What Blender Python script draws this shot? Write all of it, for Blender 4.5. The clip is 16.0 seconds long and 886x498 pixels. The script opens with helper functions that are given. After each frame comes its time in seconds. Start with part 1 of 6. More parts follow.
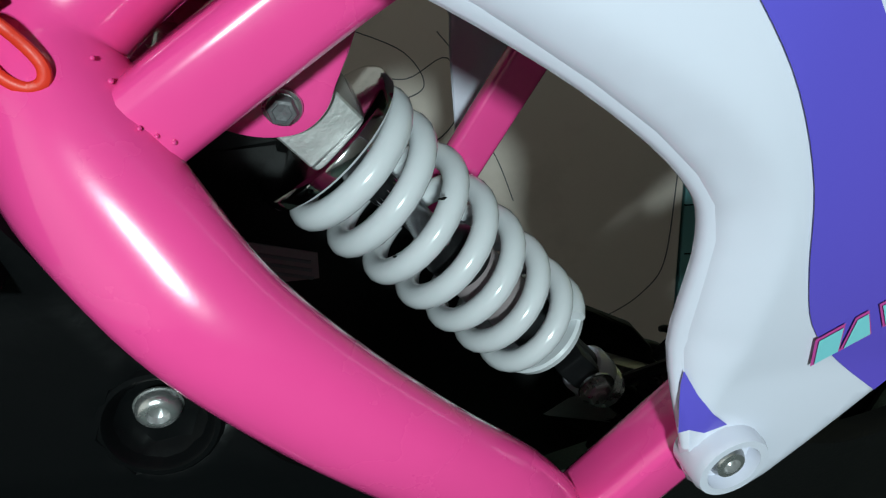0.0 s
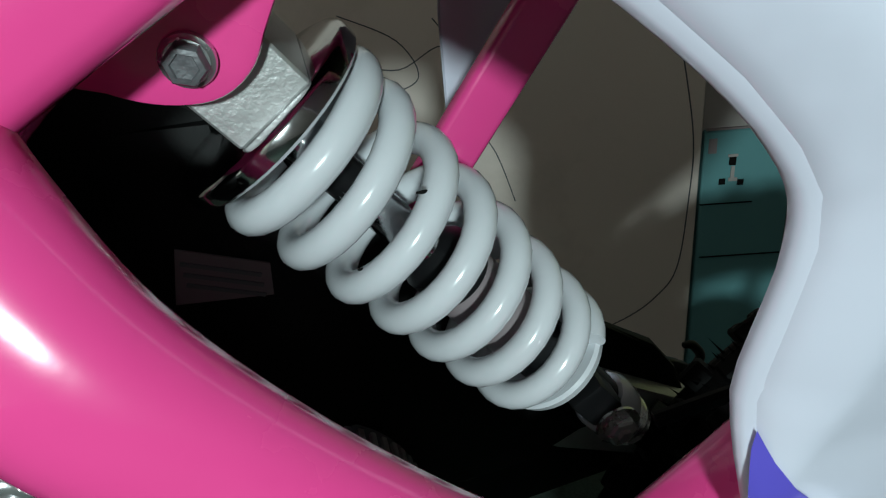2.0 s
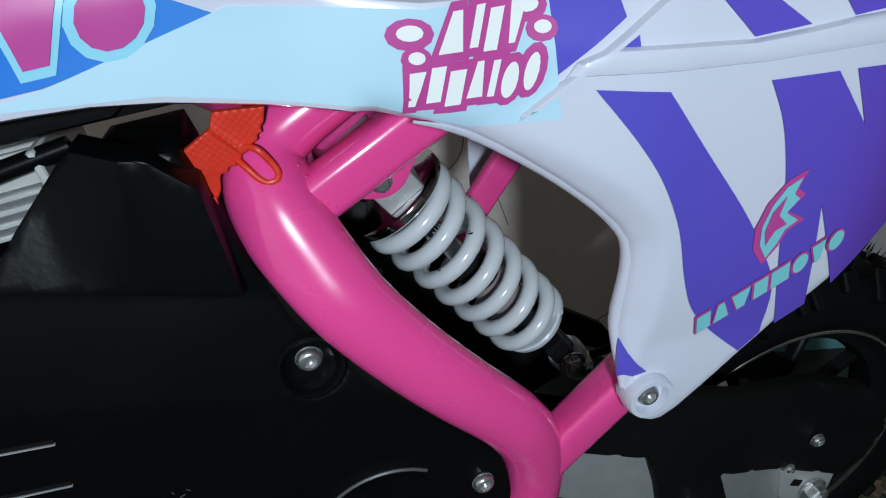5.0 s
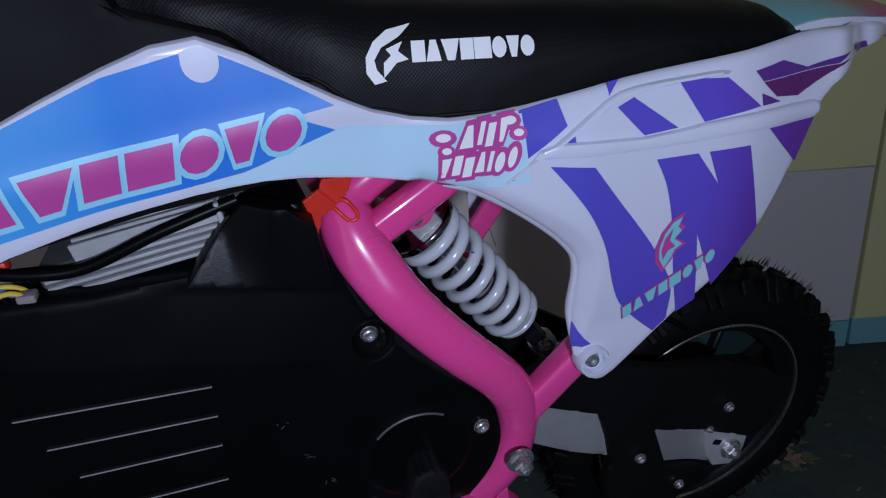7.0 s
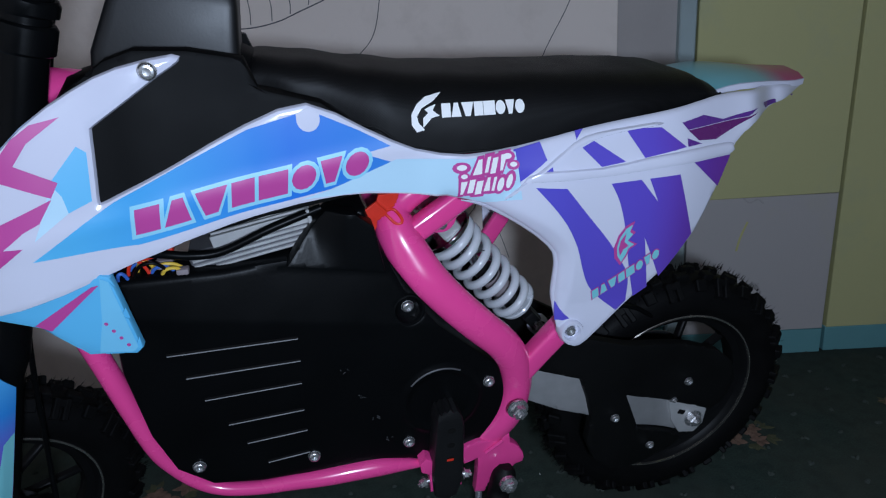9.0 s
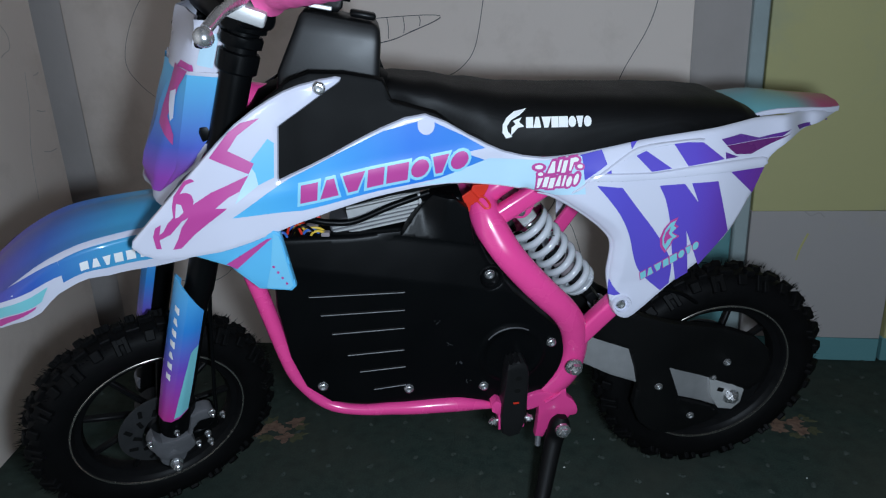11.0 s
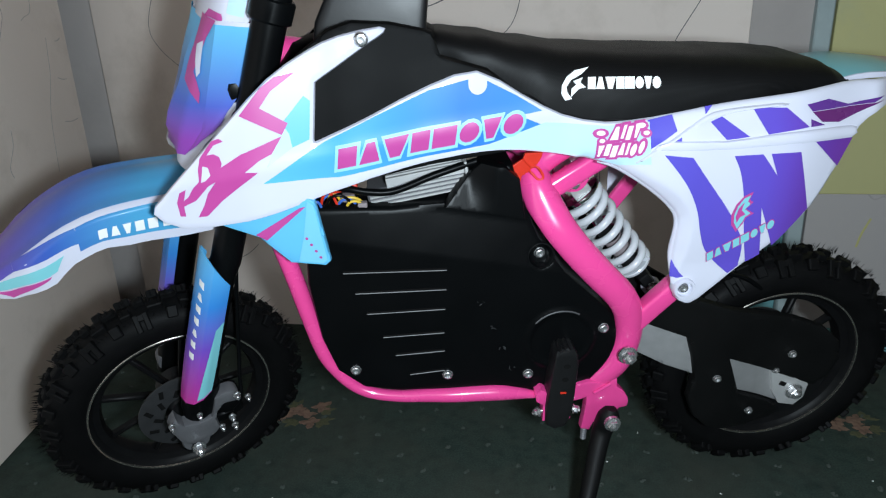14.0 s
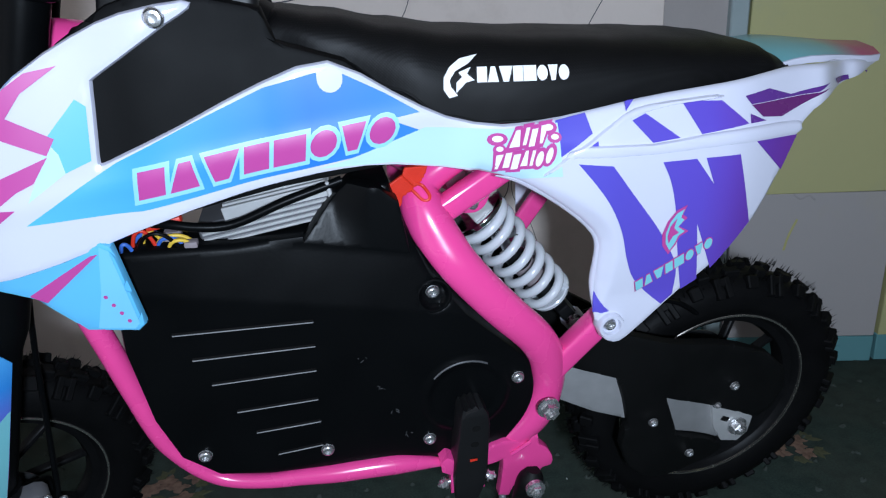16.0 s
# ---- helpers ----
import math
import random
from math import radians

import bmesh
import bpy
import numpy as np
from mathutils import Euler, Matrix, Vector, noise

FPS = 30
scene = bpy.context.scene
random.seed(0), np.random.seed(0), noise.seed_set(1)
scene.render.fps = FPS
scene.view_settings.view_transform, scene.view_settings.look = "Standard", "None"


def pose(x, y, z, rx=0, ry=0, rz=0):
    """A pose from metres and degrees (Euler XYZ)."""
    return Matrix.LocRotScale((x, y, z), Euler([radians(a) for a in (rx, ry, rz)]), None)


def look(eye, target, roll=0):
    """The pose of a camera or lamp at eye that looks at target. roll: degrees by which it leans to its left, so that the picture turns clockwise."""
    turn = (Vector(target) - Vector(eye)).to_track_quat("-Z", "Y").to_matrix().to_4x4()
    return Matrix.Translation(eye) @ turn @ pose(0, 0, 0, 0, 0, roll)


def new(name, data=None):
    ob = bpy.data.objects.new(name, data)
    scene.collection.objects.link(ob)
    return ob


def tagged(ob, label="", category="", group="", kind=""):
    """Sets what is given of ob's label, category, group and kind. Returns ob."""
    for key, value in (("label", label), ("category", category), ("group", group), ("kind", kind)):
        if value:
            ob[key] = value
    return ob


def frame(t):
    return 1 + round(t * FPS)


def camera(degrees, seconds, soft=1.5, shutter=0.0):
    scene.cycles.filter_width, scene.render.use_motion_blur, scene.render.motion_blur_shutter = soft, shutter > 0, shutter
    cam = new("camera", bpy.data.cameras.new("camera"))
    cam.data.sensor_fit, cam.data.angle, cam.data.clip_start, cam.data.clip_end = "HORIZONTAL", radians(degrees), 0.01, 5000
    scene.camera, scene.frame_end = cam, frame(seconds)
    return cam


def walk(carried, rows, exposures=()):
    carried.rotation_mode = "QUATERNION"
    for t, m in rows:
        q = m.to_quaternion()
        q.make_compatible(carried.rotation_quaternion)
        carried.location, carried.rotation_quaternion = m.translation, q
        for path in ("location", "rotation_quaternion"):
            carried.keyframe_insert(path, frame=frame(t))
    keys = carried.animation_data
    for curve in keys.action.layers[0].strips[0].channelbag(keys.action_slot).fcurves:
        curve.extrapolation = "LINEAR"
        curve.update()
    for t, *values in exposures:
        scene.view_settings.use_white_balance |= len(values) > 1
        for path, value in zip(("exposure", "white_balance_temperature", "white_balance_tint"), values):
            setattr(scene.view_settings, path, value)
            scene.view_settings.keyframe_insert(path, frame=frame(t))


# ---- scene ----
# ---- camera and its walk ----
cam = camera(70.0, 16.0, soft=1.2)
PATH = [
    (0, (0.1256, -0.3059, 0.5214), (0.3272, 0.5880, 0.1212), -4.84),
    (0.5, (0.1254, -0.2919, 0.5151), (0.3288, 0.6025, 0.1168), -4.88),
    (1, (0.1313, -0.2799, 0.5063), (0.3327, 0.6148, 0.1077), -4.95),
    (1.5, (0.1364, -0.2691, 0.5029), (0.3367, 0.6254, 0.1032), -4.92),
    (2, (0.1427, -0.2572, 0.5007), (0.3420, 0.6389, 0.1041), -5.12),
    (2.5, (0.1482, -0.2397, 0.4971), (0.3457, 0.6568, 0.1006), -5.22),
    (3, (0.1467, -0.2303, 0.4936), (0.3433, 0.6660, 0.0962), -5.15),
    (3.5, (0.1393, -0.2645, 0.5071), (0.3342, 0.6323, 0.1099), -5.19),
    (4, (0.1235, -0.3171, 0.5316), (0.3185, 0.5807, 0.1368), -4.79),
    (6.3, (0.0369, -0.5165, 0.6136), (0.2890, 0.3853, 0.2626), -4.72),
    (6.5, (0.0346, -0.5275, 0.6187), (0.2851, 0.3739, 0.2655), -4.50),
    (7, (0.0218, -0.5641, 0.6329), (0.2685, 0.3413, 0.2873), -4.20),
    (7.5, (0.0118, -0.6037, 0.6476), (0.2495, 0.3053, 0.3054), -4.16),
    (8, (0.0091, -0.6436, 0.6544), (0.2360, 0.2710, 0.3197), -4.10),
    (8.5, (-0.0075, -0.6937, 0.6677), (0.2144, 0.2263, 0.3446), -3.94),
    (9, (-0.0242, -0.7443, 0.6708), (0.1933, 0.1822, 0.3637), -4.02),
    (9.5, (-0.0415, -0.7982, 0.6818), (0.1562, 0.1365, 0.3863), -4.11),
    (10, (-0.0693, -0.8509, 0.6820), (0.0763, 0.0982, 0.4026), -3.36),
    (10.2, (-0.0899, -0.8543, 0.6847), (0.0485, 0.0931, 0.3962), -2.98),
    (12.3, (-0.0071, -1.0452, 0.7009), (0.0233, -0.0915, 0.4037), -3.26),
    (12.5, (-0.0071, -1.0432, 0.7009), (0.0233, -0.0895, 0.4017), -3.26),
    (13, (-0.0148, -1.0071, 0.6938), (0.0124, -0.0546, 0.3906), -3.24),
    (13.5, (-0.0537, -0.9334, 0.6803), (-0.0126, 0.0165, 0.3705), -2.90),
    (14, (-0.0911, -0.8572, 0.6624), (-0.0262, 0.0904, 0.3495), -2.19),
    (14.5, (-0.0855, -0.7928, 0.6460), (0.0063, 0.1534, 0.3356), -1.91),
    (15, (-0.0510, -0.7596, 0.6248), (0.0804, 0.1897, 0.3395), -2.48),
    (15.5, (-0.0206, -0.6879, 0.6194), (0.1560, 0.2502, 0.3213), -2.67),
    (16, (-0.0185, -0.6976, 0.6396), (0.1595, 0.2367, 0.3308), -3.02),
]
EXPO = [(0.0, 0.20, 6650, -2), (2.0, 0.10, 6650, -2), (2.5, 0.0, 6650, -2), (3.0, -0.03, 6650, -2), (4.0, 0.20, 6650, -2), (6.5, -0.80, 5700, 27), (8.0, -0.56, 5700, 21), (10.0, -0.28, 5800, 16), (12.5, 0.2, 6300, 10), (14.0, 0.45, 6400, 10), (15.0, 0.36, 6150, 13), (15.5, 0.38, 5950, 16), (16.0, 0.28, 5900, 16)]
walk(cam, [(t, look(eye, target, roll)) for t, eye, target, roll in PATH], EXPO)

# ---- light ----
world = bpy.data.worlds.new("room_air")
scene.world = world
world.use_nodes = True
world.node_tree.nodes["Background"].inputs[0].default_value = (0.9, 0.95, 1.0, 1)
world.node_tree.nodes["Background"].inputs[1].default_value = 0.002
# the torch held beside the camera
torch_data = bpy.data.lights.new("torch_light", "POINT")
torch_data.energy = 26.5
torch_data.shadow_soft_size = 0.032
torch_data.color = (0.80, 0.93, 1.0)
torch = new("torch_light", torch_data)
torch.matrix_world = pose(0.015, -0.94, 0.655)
# added overhead fill for a little ambient light; no lamp is known there
fill_data = bpy.data.lights.new("overhead_fill", "AREA")
fill_data.energy = 0.4
fill_data.size = 0.4
fill_data.color = (1.0, 0.9, 0.78)
fill_lamp = new("overhead_fill", fill_data)
fill_lamp.matrix_world = look((0.4, -1.2, 2.3), (0.2, 0.0, 0.3))


# ---- materials ----
def material(name, colour, rough=0.5, metal=0.0, coat=0.0, vary=0.12, scale=25.0, bump=0.0, bump_scale=200.0, spec=0.5):
    """Principled surface with two scales of tone variation and a fine relief."""
    m = bpy.data.materials.new(name)
    m.use_nodes = True
    nt = m.node_tree
    b = nt.nodes["Principled BSDF"]
    b.inputs["Roughness"].default_value = rough
    b.inputs["Metallic"].default_value = metal
    b.inputs["Coat Weight"].default_value = coat
    b.inputs["Coat Roughness"].default_value = 0.05
    b.inputs["Specular IOR Level"].default_value = spec
    tc = nt.nodes.new("ShaderNodeTexCoord")
    n1 = nt.nodes.new("ShaderNodeTexNoise")
    n1.inputs["Scale"].default_value = scale
    n1.inputs["Detail"].default_value = 6
    nt.links.new(tc.outputs["Object"], n1.inputs["Vector"])
    mix = nt.nodes.new("ShaderNodeMix")
    mix.data_type = "RGBA"
    mix.inputs[6].default_value = (*[c * (1 - vary) for c in colour], 1)
    mix.inputs[7].default_value = (*[min(1, c * (1 + vary)) for c in colour], 1)
    nt.links.new(n1.outputs["Fac"], mix.inputs[0])
    nt.links.new(mix.outputs[2], b.inputs["Base Color"])
    n2 = nt.nodes.new("ShaderNodeTexNoise")
    n2.inputs["Scale"].default_value = bump_scale
    n2.inputs["Detail"].default_value = 4
    nt.links.new(tc.outputs["Object"], n2.inputs["Vector"])
    rr = nt.nodes.new("ShaderNodeMapRange")
    rr.inputs[3].default_value = max(0.03, rough - 0.08)
    rr.inputs[4].default_value = min(1, rough + 0.1)
    nt.links.new(n1.outputs["Fac"], rr.inputs[0])
    nt.links.new(rr.outputs[0], b.inputs["Roughness"])
    if bump:
        bp = nt.nodes.new("ShaderNodeBump")
        bp.inputs["Strength"].default_value = bump
        bp.inputs["Distance"].default_value = 0.001
        nt.links.new(n2.outputs["Fac"], bp.inputs["Height"])
        nt.links.new(bp.outputs[0], b.inputs["Normal"])
    return m


def gradient(name, axis, stops, rough=0.36, coat=0.5):
    """Printed film whose colour runs along one axis (0 x, 2 z) of the bike."""
    m = material(name, (1, 1, 1), rough, 0, coat, spec=0.25)
    nt = m.node_tree
    b = nt.nodes["Principled BSDF"]
    tc = nt.nodes.new("ShaderNodeTexCoord")
    sep = nt.nodes.new("ShaderNodeSeparateXYZ")
    mr = nt.nodes.new("ShaderNodeMapRange")
    lo, hi = stops[0][0], stops[-1][0]
    mr.inputs[1].default_value, mr.inputs[2].default_value = lo, hi
    ramp = nt.nodes.new("ShaderNodeValToRGB")
    while len(ramp.color_ramp.elements) < len(stops):
        ramp.color_ramp.elements.new(0.5)
    for e, (p, c) in zip(ramp.color_ramp.elements, stops):
        e.position, e.color = (p - lo) / (hi - lo), (*c, 1)
    nt.links.new(tc.outputs["Object"], sep.inputs[0])
    nt.links.new(sep.outputs[axis], mr.inputs[0])
    nt.links.new(mr.outputs[0], ramp.inputs[0])
    nt.links.new(ramp.outputs[0], b.inputs["Base Color"])
    return m


def weave(name, colour, scale, rough, bump):
    """Woven or ribbed black vinyl: a fine checker relief."""
    m = material(name, colour, rough, 0, 0, 0.2, spec=0.2)
    nt = m.node_tree
    b = nt.nodes["Principled BSDF"]
    tc = nt.nodes.new("ShaderNodeTexCoord")
    mp = nt.nodes.new("ShaderNodeMapping")
    mp.inputs["Rotation"].default_value = (0, radians(45), 0)
    vo = nt.nodes.new("ShaderNodeTexVoronoi")
    vo.inputs["Scale"].default_value = scale
    vo.inputs["Randomness"].default_value = 0.0
    bp = nt.nodes.new("ShaderNodeBump")
    bp.inputs["Strength"].default_value = bump
    bp.inputs["Distance"].default_value = 0.001
    nt.links.new(tc.outputs["Object"], mp.inputs[0])
    nt.links.new(mp.outputs[0], vo.inputs["Vector"])
    nt.links.new(vo.outputs["Distance"], bp.inputs["Height"])
    dot = nt.nodes.new("ShaderNodeMapRange")
    dot.inputs[1].default_value, dot.inputs[2].default_value = 0.18, 0.42
    dot.inputs[3].default_value, dot.inputs[4].default_value = 1.0, 0.0
    tone = nt.nodes.new("ShaderNodeMix")
    tone.data_type = "RGBA"
    tone.inputs[6].default_value = (*[c * 0.5 for c in colour], 1)
    tone.inputs[7].default_value = (*[c * 1.7 for c in colour], 1)
    nt.links.new(vo.outputs["Distance"], dot.inputs[0])
    nt.links.new(dot.outputs[0], tone.inputs[0])
    nt.links.new(tone.outputs[2], b.inputs["Base Color"])
    nt.links.new(bp.outputs[0], b.inputs["Normal"])
    return m


PINK = material("pink_gloss_paint", (0.86, 0.068, 0.31), 0.25, 0, 1.0, 0.06, 30, 0.06, 90)
WHITE = material("white_gloss_plastic", (0.67, 0.675, 0.79), 0.18, 0, 0.6, 0.03, 12, 0.02, 60)
SPRINGW = material("white_spring_enamel", (0.66, 0.68, 0.72), 0.2, 0, 0.5, 0.06, 60, 0.05, 150)
PURPLE = gradient("purple_film", 0, [(0.18, (0.10, 0.09, 0.55)), (0.32, (0.12, 0.075, 0.52)), (0.37, (0.14, 0.05, 0.40)), (0.43, (0.15, 0.035, 0.26))])
BLUE = gradient("blue_film", 0, [(-0.24, (0.13, 0.52, 0.83)), (-0.12, (0.07, 0.36, 0.78)), (-0.02, (0.03, 0.19, 0.70)), (0.07, (0.06, 0.25, 0.72))])
PALE = material("pale_blue_film", (0.50, 0.72, 0.86), 0.38, 0, 0.3, 0.03)
PLUM = material("plum_film", (0.115, 0.035, 0.26), 0.25, 0, 0.6, 0.05)
MAROON = material("maroon_film", (0.13, 0.022, 0.15), 0.25, 0, 0.6, 0.05)
SKY = material("sky_blue_film", (0.13, 0.50, 0.82), 0.38, 0, 0.3, 0.05)
LIGHTSKY = material("light_sky_blue_film", (0.20, 0.57, 0.83), 0.38, 0, 0.3, 0.05)
HALO = material("pale_cyan_film", (0.30, 0.66, 0.84), 0.38, 0, 0.3, 0.03)
AQUA = material("aqua_film", (0.22, 0.60, 0.66), 0.38, 0, 0.3, 0.05)
GRIP = material("pink_rubber", (0.75, 0.11, 0.33), 0.55, 0, 0, 0.08, 40, 0.2, 300)
MAGENTA = material("magenta_film", (0.52, 0.064, 0.31), 0.38, 0, 0.3, 0.05)
FENDER = gradient("purple_blue_film", 0, [(-0.64, (0.42, 0.03, 0.28)), (-0.54, (0.13, 0.05, 0.40)), (-0.46, (0.045, 0.12, 0.48)), (-0.38, (0.07, 0.34, 0.60))])
FORKFILM = gradient("fork_film", 2, [(0.25, (0.55, 0.04, 0.33)), (0.33, (0.18, 0.08, 0.55)), (0.39, (0.04, 0.25, 0.70)), (0.47, (0.13, 0.50, 0.82))])
PLATEFILM = gradient("plate_film", 2, [(0.58, (0.30, 0.05, 0.45)), (0.62, (0.07, 0.12, 0.55)), (0.70, (0.12, 0.48, 0.80))])
TAILFILM = gradient("tail_film", 0, [(0.40, (0.16, 0.48, 0.55)), (0.48, (0.20, 0.45, 0.50)), (0.52, (0.45, 0.06, 0.20)), (0.55, (0.40, 0.05, 0.15))])
BLACK = material("black_satin_plastic", (0.0026, 0.0029, 0.0033), 0.33, 0, 0, 0.3, 14, 0.07, 350, 0.10)
MATT = material("matt_black_plastic", (0.0035, 0.0036, 0.0038), 0.55, 0, 0, 0.3, 20, 0.2, 500, 0.2)
SEATV = weave("black_seat_vinyl", (0.0045, 0.0045, 0.0050), 560, 0.50, 0.20)
RUBBER = material("tyre_rubber", (0.0042, 0.0042, 0.0045), 0.55, 0, 0, 0.35, 40, 0.3, 400, 0.09)
TANKM = material("black_grained_plastic", (0.0030, 0.0031, 0.0034), 0.55, 0, 0, 0.3, 20, 0.08, 900, 0.09)
RIMM = material("black_rim_paint", (0.006, 0.006, 0.0065), 0.42, 0, 0, 0.3, 60, 0.1, 200, 0.12)
DISCM = material("worn_grey_disc", (0.045, 0.046, 0.049), 0.42, 0.4, 0, 0.3, 90, 0.15, 400)
# grey of the cover's scuffs, and of the highlight drawn on its boss
DULL = material("scuff_and_highlight_grey", (0.075, 0.076, 0.08), 0.4)
SANDCAST = material("sand_cast_alloy", (0.42, 0.42, 0.425), 0.42, 0.45, 0, 0.16, 70, 0.28, 800)
ALU = material("cast_aluminium", (0.62, 0.62, 0.62), 0.40, 0.45, 0, 0.10, 90, 0.16, 900)
CAST = material("grey_casting", (0.135, 0.135, 0.145), 0.45, 0.3, 0, 0.15, 80, 0.4, 500)
STEEL = material("zinc_steel", (0.62, 0.62, 0.63), 0.26, 0.88, 0, 0.2, 120, 0.15, 300)
CHROME = material("chrome", (0.62, 0.62, 0.63), 0.10, 1.0, 0, 0.1, 80, 0.05, 300)
BRUSHED = material("brushed_alloy", (0.60, 0.60, 0.60), 0.38, 0.55, 0, 0.15, 140, 0.25, 700)
DARKMETAL = material("black_metal", (0.009, 0.009, 0.010), 0.38, 0.2, 0, 0.3, 60, 0.1, 200, 0.3)
RED = material("red_strap", (0.70, 0.035, 0.015), 0.42, 0, 0, 0.12, 120, 0.12, 500)
ORANGE = material("orange_cord", (0.78, 0.060, 0.025), 0.4, 0, 0, 0.1)
LIP = material("polished_lip", (0.55, 0.52, 0.47), 0.24, 0.92, 0.0, 0.1, 60)
GREY = material("grey_plastic", (0.16, 0.17, 0.18), 0.5)
FAINT = material("faint_pencil", (0.40, 0.37, 0.36), 0.8)
BOXM = material("grey_sheen_black_plastic", (0.0085, 0.0085, 0.0092), 0.42, 0, 0, 0.3, 20, 0.04, 500, 0.34)
YELLOWW = material("yellow_wire", (0.75, 0.50, 0.05), 0.4)
BLUEW = material("blue_wire", (0.05, 0.15, 0.55), 0.4)
PAPER = material("off_white_label", (0.25, 0.21, 0.22), 0.6, 0, 0, 0.15)
WHITEINK = material("white_print", (0.85, 0.85, 0.85), 0.6, 0, 0, 0.02)
LEDGE = material("pale_grey_edge", (0.30, 0.30, 0.31), 0.35)


def wall_paint(name, colour, stain, amount=0.35):
    """Matt wall with blotches, smudges and faint scuffs."""
    m = material(name, colour, 0.75, 0, 0, 0.05, 3, 0.25, 120)
    nt = m.node_tree
    b = nt.nodes["Principled BSDF"]
    base = b.inputs["Base Color"].links[0].from_socket
    tc = nt.nodes.new("ShaderNodeTexCoord")
    n = nt.nodes.new("ShaderNodeTexNoise")
    n.inputs["Scale"].default_value, n.inputs["Detail"].default_value, n.inputs["Roughness"].default_value = 5.0, 9, 0.65
    ramp = nt.nodes.new("ShaderNodeMapRange")
    ramp.inputs[1].default_value, ramp.inputs[2].default_value = 0.52, 0.75
    ramp.inputs[3].default_value, ramp.inputs[4].default_value = 0.0, amount
    mix = nt.nodes.new("ShaderNodeMix")
    mix.data_type = "RGBA"
    mix.inputs[7].default_value = (*stain, 1)
    nt.links.new(tc.outputs["Object"], n.inputs["Vector"])
    nt.links.new(n.outputs["Fac"], ramp.inputs[0])
    nt.links.new(ramp.outputs[0], mix.inputs[0])
    nt.links.new(base, mix.inputs[6])
    nt.links.new(mix.outputs[2], b.inputs["Base Color"])
    return m


WALL = wall_paint("scribbled_white_wall", (0.78, 0.69, 0.63), (0.46, 0.39, 0.33), 0.5)
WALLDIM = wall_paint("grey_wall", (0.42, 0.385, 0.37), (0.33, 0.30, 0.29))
# the wall paint darkened: shade on the corner strip is put into its colour
WALLSHADE = wall_paint("shaded_wall_strip", (0.66, 0.61, 0.59), (0.46, 0.42, 0.40))
YELLOW = wall_paint("faded_yellow_paint", (0.52, 0.50, 0.24), (0.40, 0.42, 0.28), 0.6)
PANELGREY = wall_paint("grey_pink_paint", (0.45, 0.42, 0.41), (0.48, 0.44, 0.30), 0.5)
TEAL = wall_paint("teal_paint", (0.13, 0.32, 0.34), (0.09, 0.22, 0.24), 0.5)
TRIMP = wall_paint("pale_teal_trim", (0.36, 0.44, 0.45), (0.28, 0.33, 0.34), 0.5)
PENCIL = material("pencil_line", (0.10, 0.10, 0.11), 0.7)
CRAYON = material("yellow_crayon", (0.52, 0.49, 0.20), 0.7)
# near-black that paints in the shade of gaps, slots and holes; also spring chips
VOID = material("dark_gap", (0.006, 0.006, 0.006), 0.8, 0, 0, 0.2, 25, 0, 200, 0.1)


def carpet_material():
    """Dark green pile: fibre grain, worn mottling and broad faded patches."""
    m = material("green_carpet", (0.037, 0.056, 0.048), 0.95, 0, 0, 0.65, 320, 1.0, 900, 0.1)
    nt = m.node_tree
    b = nt.nodes["Principled BSDF"]
    colour = b.inputs["Base Color"].links[0].from_socket
    tc = nt.nodes.new("ShaderNodeTexCoord")
    for scale, lo, hi, most, tone in ((42.0, 0.45, 0.75, 0.65, (0.016, 0.026, 0.022, 1)), (24.0, 0.50, 0.78, 0.5, (0.062, 0.072, 0.060, 1)), (4.0, 0.4, 0.7, 0.5, (0.060, 0.062, 0.050, 1))):
        n = nt.nodes.new("ShaderNodeTexNoise")
        n.inputs["Scale"].default_value, n.inputs["Detail"].default_value = scale, 8
        mr = nt.nodes.new("ShaderNodeMapRange")
        mr.inputs[1].default_value, mr.inputs[2].default_value, mr.inputs[3].default_value, mr.inputs[4].default_value = lo, hi, 0.0, most
        mix = nt.nodes.new("ShaderNodeMix")
        mix.data_type = "RGBA"
        mix.inputs[7].default_value = tone
        nt.links.new(tc.outputs["Object"], n.inputs["Vector"])
        nt.links.new(n.outputs["Fac"], mr.inputs[0])
        nt.links.new(mr.outputs[0], mix.inputs[0])
        nt.links.new(colour, mix.inputs[6])
        colour = mix.outputs[2]
    nt.links.new(colour, b.inputs["Base Color"])
    return m


CARPET = carpet_material()
FLOWER = material("carpet_flower_tan", (0.185, 0.118, 0.088), 0.95, 0, 0, 0.75, 110, 1.0, 900, 0.1)
LEAF = material("carpet_leaf_green", (0.085, 0.088, 0.050), 0.95, 0, 0, 0.45, 200, 1.0, 900, 0.1)
SPECK = material("carpet_speck", (0.056, 0.068, 0.060), 0.95, 0, 0, 0.45, 200, 1.0, 900, 0.1)


# ---- mesh helpers ----
def part(name, bm, mat, parent=None, label="", smooth=True):
    """Links a bmesh as one mesh object, under a thing or a part."""
    me = bpy.data.meshes.new(name)
    bmesh.ops.recalc_face_normals(bm, faces=bm.faces[:])
    bm.to_mesh(me)
    bm.free()
    me.materials.append(mat)
    if smooth:
        me.shade_smooth()
        me.set_sharp_from_angle(angle=radians(38))
    ob = new(name, me)
    if parent is not None:
        ob.parent = parent
    if label:
        ob["label"] = label
    return ob


def share(name, me, parent, m):
    ob = new(name, me)
    ob.parent = parent
    ob.matrix_basis = m
    return ob


